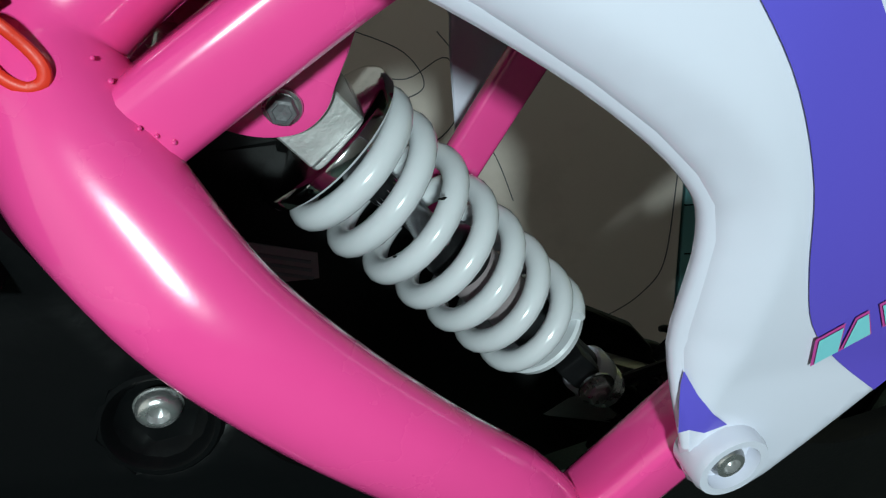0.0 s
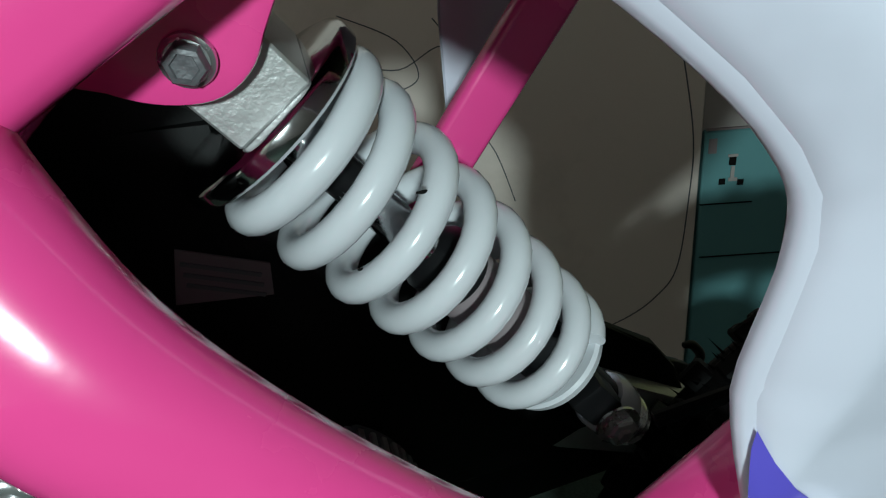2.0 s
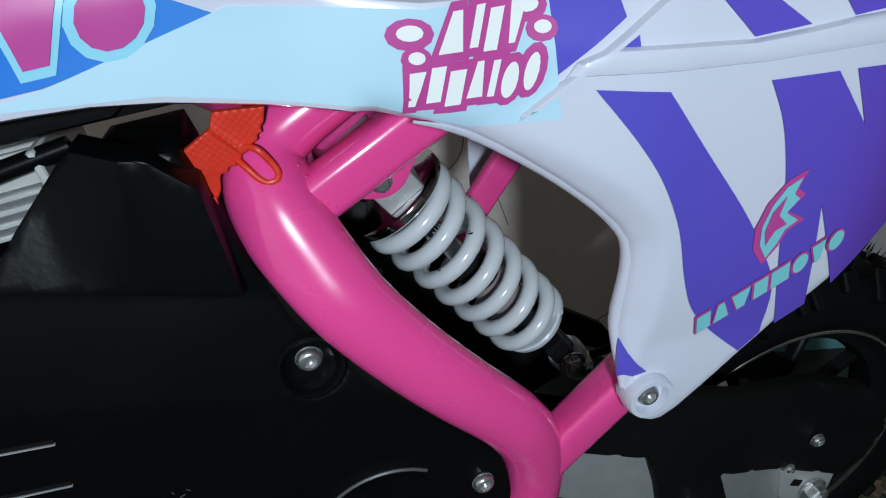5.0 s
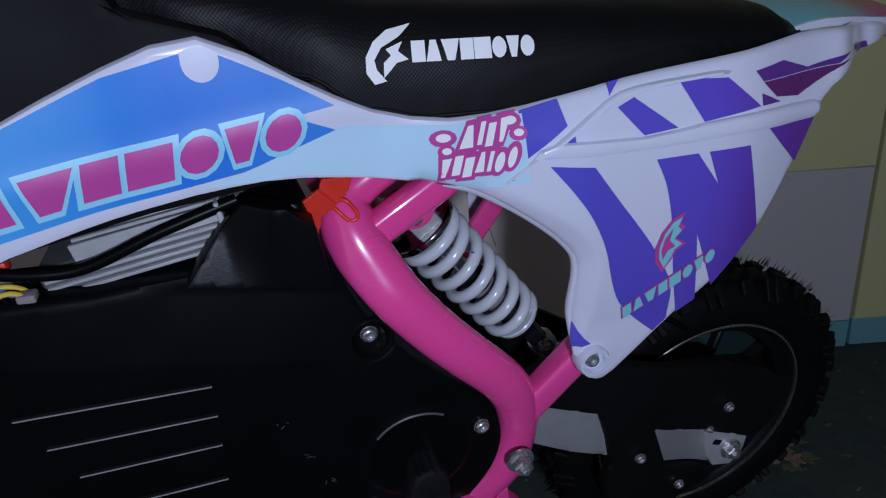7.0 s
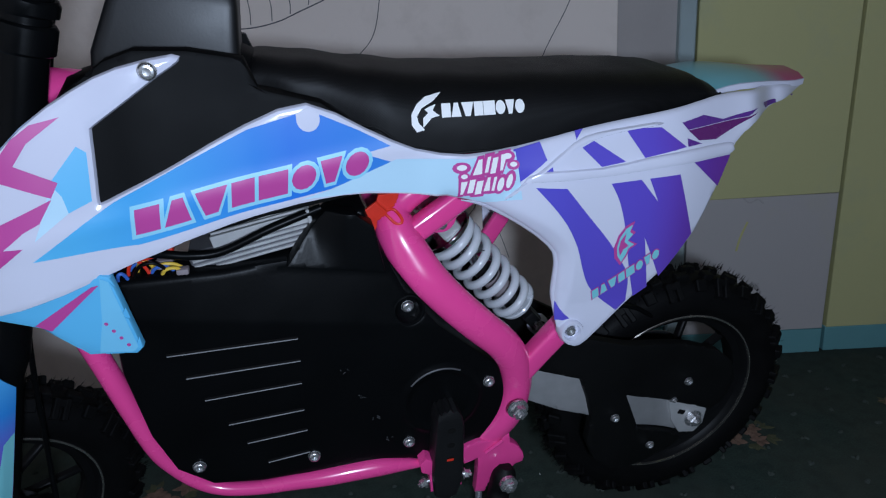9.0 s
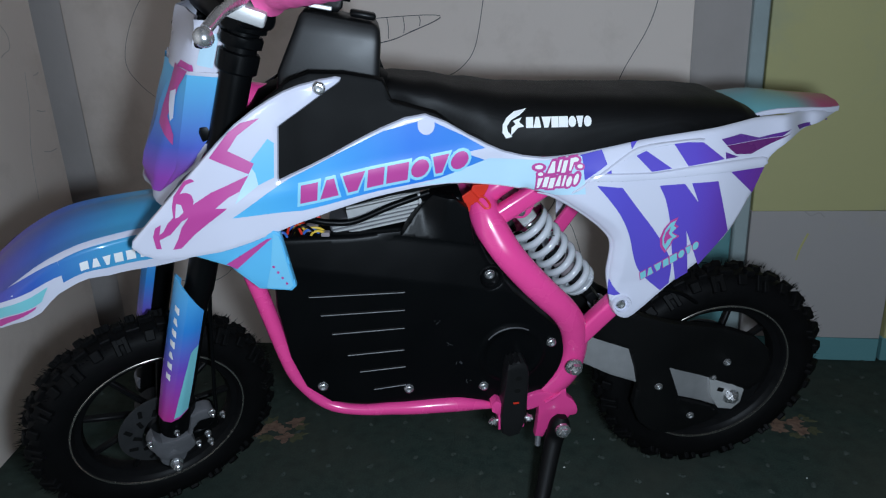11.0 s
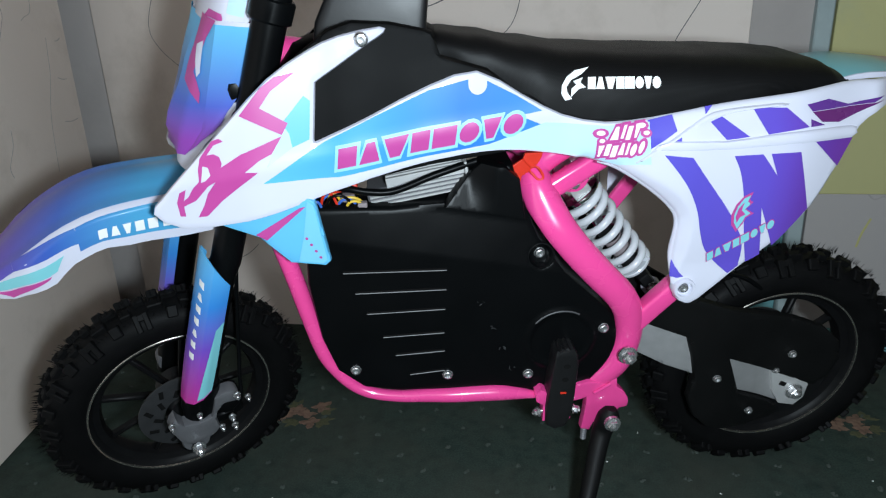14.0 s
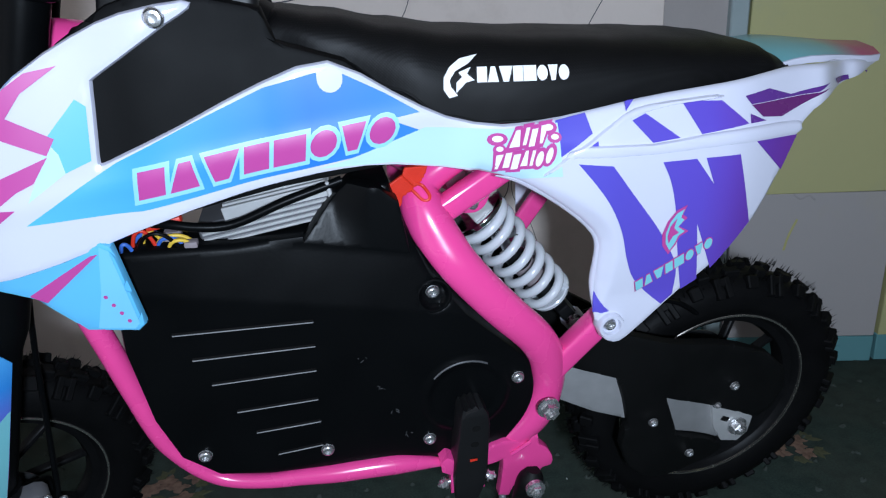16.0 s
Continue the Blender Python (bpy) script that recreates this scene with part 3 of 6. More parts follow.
def wheel(x, z, m, front, size=1.0):
    """Knobbly tyre with tread blocks, a dark rim with a bright lip, spokes, hub and disc."""
    c = Matrix.Translation((x, 0, z)) @ Matrix.Diagonal((size, size, size, 1))
    prof = [(0.128, -0.024), (0.134, -0.029), (0.150, -0.033), (0.166, -0.030), (0.175, -0.022), (0.179, -0.008), (0.179, 0.008), (0.175, 0.022), (0.166, 0.030), (0.150, 0.033), (0.134, 0.029), (0.128, 0.024)]
    tyre = part("tyre", moved(lathe(prof, 72, True), m @ c), RUBBER, bike, "black knobbly tyre with new rubber hairs")
    # tread blocks
    def lug(name, bm):
        me = bpy.data.meshes.new(name)
        bm.to_mesh(me)
        bm.free()
        me.materials.append(RUBBER)
        return me

    knob = lug("tread_block", block(0, 0, 0.0, 0.0145, 0.0145, 0.010, 0.0015, 1))
    wide = lug("tread_block", block(0, 0, 0.0, 0.0200, 0.0115, 0.010, 0.0015, 1))
    # shoulder lugs: a notched long one, a short one
    long_lug = lug("tread_block", join(block(-0.0062, 0, 0.0, 0.0075, 0.026, 0.012, 0.0013, 1), block(0.0062, 0, 0.0, 0.0075, 0.026, 0.012, 0.0013, 1), block(0, 0.007, 0.0, 0.012, 0.010, 0.011, 0.0013, 1)))
    short_lug = lug("tread_block", block(0, 0.003, 0.0, 0.0140, 0.0165, 0.0125, 0.0015, 1))
    n = 30
    rk = random.Random(5)
    for k in range(n):
        a = k * 360 / n
        off = 360 / n / 2
        mid = knob if k % 2 else wide
        for yy, rr, tilt, da, who in ((-0.0085, 0.1806, 6, 0, mid), (0.0085, 0.1806, -6, off, mid), (-0.0258, 0.1712, 52, off, long_lug if k % 2 else short_lug), (0.0258, 0.1712, -52, 0, long_lug if k % 2 else short_lug)):
            flip = pose(0, 0, 0, 0, 0, 180) if yy > 0 else Matrix()
            q = m @ c @ pose(0, 0, 0, 0, a + da + rk.uniform(-0.6, 0.6), 0) @ pose(0, yy, rr, tilt, 0, 0) @ flip
            share("tread_block", who, tyre, q)
    hairs = bmesh.new()
    rh = random.Random(3)
    for k in range(760):
        a, yy = k * math.tau / 760 + rh.uniform(-0.006, 0.006), rh.choice((-0.022, -0.012, -0.004, 0.006, 0.012, 0.022))
        l, r0 = rh.uniform(0.004, 0.0125), 0.1855 - 0.012 * (abs(yy) > 0.02)
        d = Vector((math.cos(a), rh.uniform(-0.15, 0.15) + 18 * yy * (abs(yy) > 0.02), math.sin(a)))
        p = Vector((math.cos(a) * r0, yy, math.sin(a) * r0))
        t = Vector((-math.sin(a), 0, math.cos(a))) * 0.0008
        vs = [hairs.verts.new(v) for v in (p - t, p + t, p + d * l, p + Vector((0, 0.0008, 0)))]
        hairs.faces.new((vs[0], vs[1], vs[2]))
        hairs.faces.new((vs[1], vs[3], vs[2]))
    h = part("rubber_hair", moved(hairs, m @ c), RUBBER, tyre, "fine moulding hairs on the new tyre")
    h["kind"] = "stuff"
    rimp = [(0.127, -0.023), (0.130, -0.024), (0.1305, -0.021), (0.124, -0.017), (0.112, -0.012), (0.108, 0.0), (0.112, 0.012), (0.124, 0.017), (0.1305, 0.021), (0.130, 0.024), (0.127, 0.023), (0.118, 0.012), (0.116, 0.0), (0.118, -0.012)]
    rim = part("rim", moved(lathe(rimp, 72, True), m @ c), RIMM, bike, "black painted wheel rim")
    lip = [(0.1272, -0.0262), (0.1290, -0.0262), (0.1330, -0.0225), (0.1330, -0.0205), (0.1272, -0.0230)]
    part("rim_lip", moved(lathe(lip, 72, True), m @ c), LIP, rim, "bright polished rim lip")
    for k in range(9):
        a = k * 40 + 12
        sp = block(0, 0, 0.070, 0.008, 0.012, 0.084, 0.002, 1)
        part("spoke", moved(sp, m @ c @ pose(0, 0, 0, 0, a, 0)), RIMM, rim)
    hub = lathe([(0.0001, -0.036), (0.020, -0.036), (0.030, -0.026), (0.032, 0.026), (0.020, 0.036), (0.0001, 0.036)], 32)
    part("hub", moved(hub, m @ c), DARKMETAL, rim)
    # brake disc with holes round it
    bm = lathe([(0.030, -0.040), (0.062, -0.040), (0.066, -0.039), (0.066, -0.037), (0.030, -0.037)], 60, True)
    side = -1 if front else 1
    part("brake_disc", moved(bm, m @ c @ Matrix.Diagonal((1, -side, 1, 1))), DISCM, rim, "grey brake disc with slots")
    slot = block(0, 0, 0, 0.013, 0.001, 0.006, 0)
    sm = bpy.data.meshes.new("disc_slot")
    slot.to_mesh(sm)
    slot.free()
    sm.materials.append(VOID)
    if front:
        for k in range(18):
            rr = 0.040 if k % 2 else 0.053
            share("disc_slot", sm, rim, m @ c @ pose(0, -0.0412, 0, 0, k * 20, 0) @ pose(rr, 0, 0, 0, 35, 0))
    return tyre


wheel(0.45, R_TYRE, Matrix(), False)
wheel(HEAD.x, HEAD.z, STEER, True, 0.955)

def bar(path, width, height, bevel=0.004, per=5):
    """A box-section bar along a path in x, z at its own y; rounded corners."""
    q = smooth_loop(path, per, False) if len(path) > 2 else path
    secs = []
    for i, p in enumerate(q):
        a, b = Vector(q[max(0, i - 1)]), Vector(q[min(len(q) - 1, i + 1)])
        t = (b - a).normalized()
        side_v = Vector((0, 1, 0))
        n = t.cross(side_v).normalized()
        ring = []
        for sx, sz in ((1, 1), (-1, 1), (-1, -1), (1, -1)):
            for k in range(4):
                ang = math.atan2(sz, sx) - math.pi / 4 + (k / 3) * math.pi / 2
                ring.append(Vector(p) + side_v * (sx * (width / 2 - bevel) + bevel * math.cos(ang)) + n * (sz * (height / 2 - bevel) + bevel * math.sin(ang)))
        secs.append([tuple(v) for v in ring])
    return loft(secs)


def by_height(pts):
    """y of a falling run of points at height z, in straight steps between them."""
    run = sorted((z, y) for x, y, z in pts)

    def f(z):
        for (a, u), (b, v) in zip(run, run[1:]):
            if z <= b:
                return u + (v - u) * max(0.0, (z - a) / max(1e-6, b - a))
        return run[-1][1]
    return f


# -- frame --
for s, tag in ((-1, "left"), (1, "right")):
    main = [(0.111, 0.036, 0.552), (0.0876, 0.036, 0.539), (0.0745, 0.0394, 0.5285), (0.0715, 0.0480, 0.5140), (0.0765, 0.0610, 0.4980), (0.0860, 0.0720, 0.4815), (0.0998, 0.0815, 0.4605), (0.1222, 0.0866, 0.4325), (0.1472, 0.0885, 0.4042), (0.1775, 0.0868, 0.3700), (0.1935, 0.0820, 0.3370), (0.1975, 0.0780, 0.2980), (0.1865, 0.0758, 0.2585), (0.1580, 0.0702, 0.2265), (0.130, 0.066, 0.213)]
    rad = [0.014, 0.0160, 0.0175, 0.0206, 0.0212, 0.0206, 0.0199, 0.0196, 0.0196, 0.0194, 0.0190, 0.0178, 0.0180, 0.0175, 0.015]
    heart_y = by_height(smooth_loop(main, 6, False))
    press = table([(0.213, 0.90), (0.33, 0.76), (0.40, 0.66), (0.48, 0.68), (0.535, 1.0)])
    bm = tube([(x, s * y, z) for x, y, z in main], rad, 24)
    for v in bm.verts:  # pressed to an oval between its ends
        yc = s * heart_y(v.co.z)
        v.co.y = yc + (v.co.y - yc) * press(v.co.z)
    part("main_tube", bm, PINK, bike, "glossy pink painted oval frame tube")
    out = table([(-0.19, 0.068), (-0.10, 0.077), (-0.03, 0.082), (0.06, 0.082), (0.096, 0.080)])
    low = [(0.096, 0.2125), (0.078, 0.2170), (0.056, 0.2225), (0.030, 0.2265), (0.0, 0.2280), (-0.035, 0.2285), (-0.070, 0.2285), (-0.104, 0.2285), (-0.141, 0.2340), (-0.166, 0.2480), (-0.186, 0.2750), (-0.199, 0.305), (-0.211, 0.360), (-0.225, 0.430), (-0.245, 0.520), (-0.255, 0.600)]
    part("lower_tube", tube([(x, s * out(x), z) for x, z in low], [0.0022, 0.0050, 0.0082, 0.0112, 0.0114, 0.0106, 0.0095, 0.0082, 0.0080, 0.0086, 0.0098, 0.0106, 0.0108, 0.0108, 0.011, 0.011], 16), PINK, bike)
    part("top_rail", bar([(0.084, s * 0.0550, 0.5030), (0.118, s * 0.053, 0.523), (0.165, s * 0.048, 0.548), (0.23, s * 0.046, 0.572), (0.36, s * 0.044, 0.590)], 0.022, 0.024, 0.006), PINK, bike)
    part("seat_rail", tube([(0.120, s * 0.050, 0.565), (0.30, s * 0.045, 0.583)], 0.011, 14), PINK, bike)
    if s < 0:
        part("strut", bar([(0.194, -0.079, 0.316), (0.223, -0.081, 0.350), (0.262, -0.084, 0.394)], 0.024, 0.025, 0.005), PINK, bike)
part("rear_brace", bar([(0.272, 0.050, 0.534), (0.205, 0.050, 0.437), (0.150, 0.050, 0.357)], 0.010, 0.021, 0.003), PINK, bike, "pink flat brace on the far side")
part("cross_tube", tube([(0.080, -0.05, 0.500), (0.080, 0.05, 0.500)], 0.016, 14, smooth=False), PINK, bike)
tab = [(0.098, 0.5010), (0.107, 0.4950), (0.115, 0.4917), (0.123, 0.4905), (0.1300, 0.4915), (0.1365, 0.4960), (0.1410, 0.5040), (0.149, 0.528), (0.110, 0.524)]
for y in (-0.0335, 0.0290):
    part("shock_tab", sheet(tab, lambda x, z: y, 0.005, 0.008, 0.0012, 3), PINK, bike)
for x, z in ((0.212, 0.334), (0.205, 0.322), (0.219, 0.338), (0.2085, 0.3275)):
    part("weld_bead", moved(lathe([(0.0001, -0.0007), (0.0006, -0.0005), (0.0009, 0), (0.0001, 0.002)], 10), pose(x, -0.0905, z)), PINK, bike)

# drops of weld where the rail meets the tube
rw = random.Random(4)
for x, y, z in ((0.0920, -0.0672, 0.5106), (0.0951, -0.0665, 0.5080), (0.0985, -0.0665, 0.5059), (0.0853, -0.0600, 0.5258), (0.0817, -0.0590, 0.5249), (0.0880, -0.0620, 0.5207), (0.0901, -0.0690, 0.5005), (0.0854, -0.0690, 0.5046)):
    r = rw.uniform(0.0005, 0.0009)
    part("weld_bead", moved(lathe([(0.0001, -r), (r * 0.7, -r * 0.7), (r, 0), (r, r), (0.0001, r * 1.5)], 10), pose(x, y, z)), PINK, bike)

# -- rear shock --
O, D = Vector((0.1410, 0, 0.4760)), Vector((0.610, 0, -0.792))
SH = Matrix(((0.792, 0.610, 0, O.x), (0, 0, 1, 0), (0.610, -0.792, 0, O.z), (0, 0, 0, 1)))  # local y runs down the shock, z away


def coil(turns, length, radius, wire):
    """A compression spring with closed ends: the first and last turns lie nearly flat."""
    pts, n = [], int(turns * 30)
    span = length - 2 * wire
    for i in range(n + 1):
        a = i / n
        ang = -a * turns * math.tau + 1.2
        e = 0.75 / turns
        low = 1.15 * wire
        if a < e:
            h = low * a / e
        elif a > 1 - e:
            h = span - low * (1 - a) / e
        else:
            h = low + (span - 2 * low) * (a - e) / (1 - 2 * e)
        rr = radius - 0.0036 * a
        pts.append((rr * math.cos(ang), wire + h, rr * math.sin(ang)))
    return tube(pts, wire, 18, smooth=False)


# the spring stands a touch ahead of the clevis line
S0, SD = Vector((0.1375, 0, 0.4760)), Vector((0.619, 0, -0.7854))
SP = Matrix(((0.7854, 0.619, 0, S0.x), (0, 0, 1, 0), (0.619, -0.7854, 0, S0.z), (0, 0, 0, 1)))
shock = part("shock_body", moved(lathe([(0.0001, 0.0), (0.0075, 0.0), (0.0060, 0.066), (0.0090, 0.068), (0.0128, 0.072), (0.0128, 0.074), (0.0128, 0.140), (0.010, 0.144), (0.0001, 0.144)], 32), SP), DARKMETAL, bike, "dark damper body inside the spring")
part("piston_rod", moved(lathe([(0.0082, 0.002), (0.0082, 0.020), (0.0068, 0.022), (0.0068, 0.070)], 20), SP), CHROME, shock, "chrome damper rod")
part("spring", moved(coil(7.3, 0.1385, 0.0267, 0.0053), SP @ Matrix.Translation((0, 0.003, 0))), SPRINGW, shock, "white enamelled coil spring with small chips")
part("top_perch", moved(lathe([(0.0001, -0.0040), (0.0295, -0.0040), (0.0312, -0.0034), (0.0320, -0.0022), (0.0320, 0.0016), (0.0312, 0.0026), (0.0001, 0.0024)], 48), SP), CHROME, shock, "chrome upper spring seat")
part("bottom_perch", moved(lathe([(0.0001, 0.139), (0.0235, 0.139), (0.0245, 0.1405), (0.0235, 0.144), (0.014, 0.147), (0.0001, 0.147)], 48), SP), SPRINGW, shock)
part("clevis", moved(block(0.0032, -0.0230, 0, 0.024, 0.034, 0.050, 0.0008, 1), SH), BRUSHED, shock, "square brushed alloy clevis")
part("lower_clevis", moved(join(lathe([(0.0001, 0.143), (0.0095, 0.143), (0.0095, 0.185), (0.0001, 0.185)], 20), block(0, 0.165, 0, 0.016, 0.020, 0.034, 0.003, 2)), SH), DARKMETAL, shock)
collar = lathe([(0.0001, 0.180), (0.0115, 0.180), (0.0135, 0.183), (0.0135, 0.193), (0.0115, 0.196), (0.0001, 0.196)], 28)
part("collar", moved(collar, SH), WHITE, shock, "white plastic collar")
ring = lathe([(0.0115, 0.196), (0.0125, 0.198), (0.0110, 0.200), (0.0122, 0.202), (0.0105, 0.204), (0.0112, 0.207), (0.008, 0.210), (0.0001, 0.211)], 24)
part("lock_ring", moved(ring, SH), STEEL, shock, "steel lock rings")
part("spring_sticker", moved(lathe([(0.0130, 0.085), (0.0130, 0.118)], 24), SP), PAPER, shock, "small printed sticker on the damper")
sb = part("shock_bolt", moved(lathe([(0.0058, 0.001), (0.0060, -0.0004), (0.0057, -0.0012), (0.0049, -0.0015), (0.0047, -0.0018)], 30), pose(0.1247, -0.0342, 0.5006, 3, 15, -4)), STEEL, shock, "flanged steel hex bolt")
part("bolt_head", moved(lathe([(0.0047, -0.0014), (0.0047, -0.0042), (0.0041, -0.0050), (0.0030, -0.0053), (0.0027, -0.0048), (0.0001, -0.0046)], 6), pose(0.1247, -0.0342, 0.5006, 3, 15, -4)), CAST, sb)
part("shock_bolt", moved(lathe([(0.005, -0.033), (0.005, 0.036)], 14), pose(0.1247, 0, 0.5006)), STEEL, shock)
part("lower_shock_bolt", moved(hexnut(0.007, 0.006), pose(0.2500, -0.018, 0.3350)), STEEL, shock)
for x, z, r in ((0.1735, 0.4590, 0.0009), (0.1722, 0.4591, 0.0005), (0.1545, 0.4385, 0.0006)):
    chip = lathe([(0.0001, -0.0003), (r * 0.8, -0.0002), (r, 0.0003)], 8)
    part("paint_chip", moved(moved(chip, Matrix.Diagonal((1.5, 1, 0.6, 1))), pose(x, -0.0290, z, 0, -10, 0)), VOID, shock)

# -- dark inner parts behind the shock --
part("inner_fender", sheet([(0.06, 0.50), (0.12, 0.47), (0.17, 0.42), (0.22, 0.35), (0.27, 0.30), (0.27, 0.27), (0.20, 0.25), (0.08, 0.30), (0.04, 0.42)], lambda x, z: 0.035 - 0.020 * max(0.0, min(1.0, (0.150 - x) / 0.03)), 0.02, 0.02, 0.003, 2), MATT, bike)
# black sheet added so that the gap ahead of the wheel stays dark
part("gap_screen", sheet([(0.10, 0.37), (0.20, 0.365), (0.29, 0.315), (0.335, 0.275), (0.335, 0.20), (0.10, 0.20)], lambda x, z: 0.058, 0.006, 0.02, 0.002, 2), MATT, bike, "black sheet added to close off the gap in front of the wheel")
lab = part("warning_label", sheet([(0.0951, 0.4091), (0.1271, 0.4063), (0.1281, 0.419), (0.0999, 0.4301)], lambda x, z: 0.0140, 0.0009, 0.01, 0), PAPER, bike, "small pale label with fine print")
for k in range(3):
    part("print_line", moved(block(0, 0, 0, 0.026, 0.0006, 0.0014, 0), pose(0.1125, 0.0134, 0.4119 + 0.0042 * k, 0, 21.5, 0)), GREY, lab)
motor = part("motor", moved(lathe([(0.0001, -0.018), (0.058, -0.018), (0.0630, -0.012), (0.0630, 0.034), (0.0001, 0.034)], 64), pose(0.112, 0, 0.262)), GREY, bike, "grey ribbed motor casing")
ribm = bpy.data.meshes.new("rib")
bm = block(0, 0, 0, 0.0032, 0.040, 0.003, 0.0006, 1)
bm.to_mesh(ribm)
bm.free()
ribm.materials.append(ALU)
for k in range(60):
    share("rib", ribm, motor, pose(0.112, 0.010, 0.262) @ pose(0, 0, 0, 0, k * 6, 0) @ pose(0, 0, 0.0635))
part("brake_hose", tube([(0.0784, 0.085, 0.4475), (0.0808, 0.085, 0.4389), (0.0831, 0.085, 0.4296), (0.0807, 0.085, 0.4152), (0.0711, 0.085, 0.3987), (0.0619, 0.085, 0.3896)], 0.0030, 10), PAPER, bike, "braided pale hose")
part("hose_nut", moved(lathe([(0.0001, 0), (0.0042, 0), (0.0042, 0.009), (0.0001, 0.009)], 6), pose(0.0880, 0.074, 0.4362)), STEEL, bike)
part("hook", tube([(0.2974, 0.075, 0.2772), (0.3439, 0.075, 0.2581), (0.3597, 0.075, 0.2517), (0.3657, 0.075, 0.2601), (0.3584, 0.075, 0.2711), (0.3516, 0.075, 0.273)], [0.006, 0.006, 0.003, 0.003, 0.003, 0.002], 10), DARKMETAL, bike)

# -- black motor cover --
cov = [(-0.198, 0.506), (-0.205, 0.41), (-0.197, 0.33), (-0.182, 0.280), (-0.150, 0.250), (-0.10, 0.240), (0.0, 0.234), (0.09, 0.224), (0.15, 0.222), (0.184, 0.262), (0.193, 0.318), (0.160, 0.355), (0.108, 0.406), (0.074, 0.452), (0.054, 0.500), (0.040, 0.544), (0.008, 0.540), (-0.012, 0.520), (-0.034, 0.502), (-0.10, 0.500)]


def cover_y(x, z):
    ridge = 0.439 - (x + 0.051) * 0.21
    y = -0.0815
    if z > ridge:
        y += min(0.012, (z - ridge) * 0.22)
    r = math.hypot(x - 0.106, z - 0.307)
    if r < 0.048:
        y -= 0.003 * min(1, (0.048 - r) / 0.004)
    if r < 0.040:
        y += 0.0025 * min(1, (0.040 - r) / 0.003)
    r = math.hypot(x - 0.0760, z - 0.4285)
    if r < 0.0155:
        y += 0.007 * min(1, (0.0155 - r) / 0.004)
    return y


cover = part("motor_cover", sheet(cov, cover_y, 0.050, 0.0035, 0.005), BLACK, bike, "black moulded plastic motor cover with vents")
wedge = [(-0.0385, 0.5015), (-0.0220, 0.5215), (-0.0044, 0.5411), (0.0033, 0.5483), (0.0300, 0.5440), (0.0462, 0.5300), (0.0540, 0.4795), (0.0060, 0.4910)]
part("cover_wedge", sheet(wedge, lambda x, z: -0.0850 + (z - 0.491 + 0.245 * x) * (0.36 - 0.30 * max(0.0, min(1.0, (x + 0.010) / 0.03))), 0.02, 0.004, 0.0008), BLACK, cover, "raised shiny wedge of the black cover")
# pale scuffs where the cover was knocked
rs = random.Random(21)
for x, z in ((0.0023, 0.3687), (0.0181, 0.3316), (0.0305, 0.2984), (0.0435, 0.2665)):
    for q in range(4):
        l, a = rs.uniform(0.0018, 0.0050), rs.uniform(0, 180)
        shard = block(0, 0, 0, l, 0.0004, rs.uniform(0.0003, 0.0007), 0)
        sx, sz = x + rs.uniform(-0.004, 0.004), z + rs.uniform(-0.0035, 0.0035)
        part("scuff", moved(shard, pose(sx, cover_y(sx, sz) - 0.0002, sz, 0, a, 0)), DULL, cover)
for (x0, z0), (x1, z1) in (((-0.162, 0.424), (-0.039, 0.420)), ((-0.150, 0.395), (-0.040, 0.393)), ((-0.138, 0.365), (-0.042, 0.365)), ((-0.121, 0.329), (-0.044, 0.330)), ((-0.107, 0.300), (-0.044, 0.302)), ((-0.090, 0.268), (-0.045, 0.271))):
    l, a = math.hypot(x1 - x0, z1 - z0), -math.degrees(math.atan2(z1 - z0, x1 - x0))
    m = pose((x0 + x1) / 2, -0.0822, (z0 + z1) / 2, 0, a, 0)
    part("vent_slot", moved(block(0, 0, 0.0010, l, 0.002, 0.0022, 0.0005, 1), m), VOID, cover)
    part("vent_edge", moved(block(0, -0.0003, -0.0006, l, 0.002, 0.0008, 0.0002, 1), m), LEDGE, cover, "thin pale grey lip of the vent")
dish = lathe([(0.0176, 0.0009), (0.0164, -0.0004), (0.0150, -0.0005), (0.0141, 0.0003), (0.0121, 0.0056), (0.0114, 0.0064), (0.0125, 0.0072), (0.0176, 0.0040)], 40, True)
part("bolt_dish", moved(dish, pose(0.0760, -0.0779, 0.4285, -12.4, 0, 0)), BLACK, cover, "round recess of the cover bolt")
bolts(cover, [(x, cover_y(x, z) - 0.0005, z) for x, z in ((0.0755, 0.430), (0.162, 0.320), (0.066, 0.255), (-0.041, 0.263), (-0.159, 0.281))], 0.0064, 0.0048)
# the highlight round the cover boss, drawn as a pale arc
arc = tube([(0.106 + 0.044 * math.cos(a), -0.0850, 0.307 + 0.044 * math.sin(a)) for a in (radians(d) for d in range(60, 150, 10))], 0.0011, 6)
part("boss_highlight", arc, DULL, cover, "pale arc drawn for the highlight on the cover boss")

# -- controller and wiring above the cover --
CT = pose(-0.070, -0.040, 0.521, 0, -9, 0)
ctrl = part("controller", moved(block(0, 0.02, -0.008, 0.118, 0.07, 0.022, 0.002, 1), CT), CAST, bike, "finned aluminium motor controller")
for k in range(4):
    part("fin", moved(block(0, -0.0160, -0.0165 + 0.0052 * k, 0.112, 0.003, 0.0026, 0.0006, 1), CT), ALU, ctrl)
for k in range(6):
    part("fin", moved(block(0.012, -0.013 + 0.0095 * k, 0.007, 0.092, 0.0032, 0.012, 0.0006, 1), CT), ALU, ctrl)
part("end_plate", moved(block(0.060, 0.012, 0.0, 0.004, 0.065, 0.032, 0.001, 1), CT), ALU, ctrl)
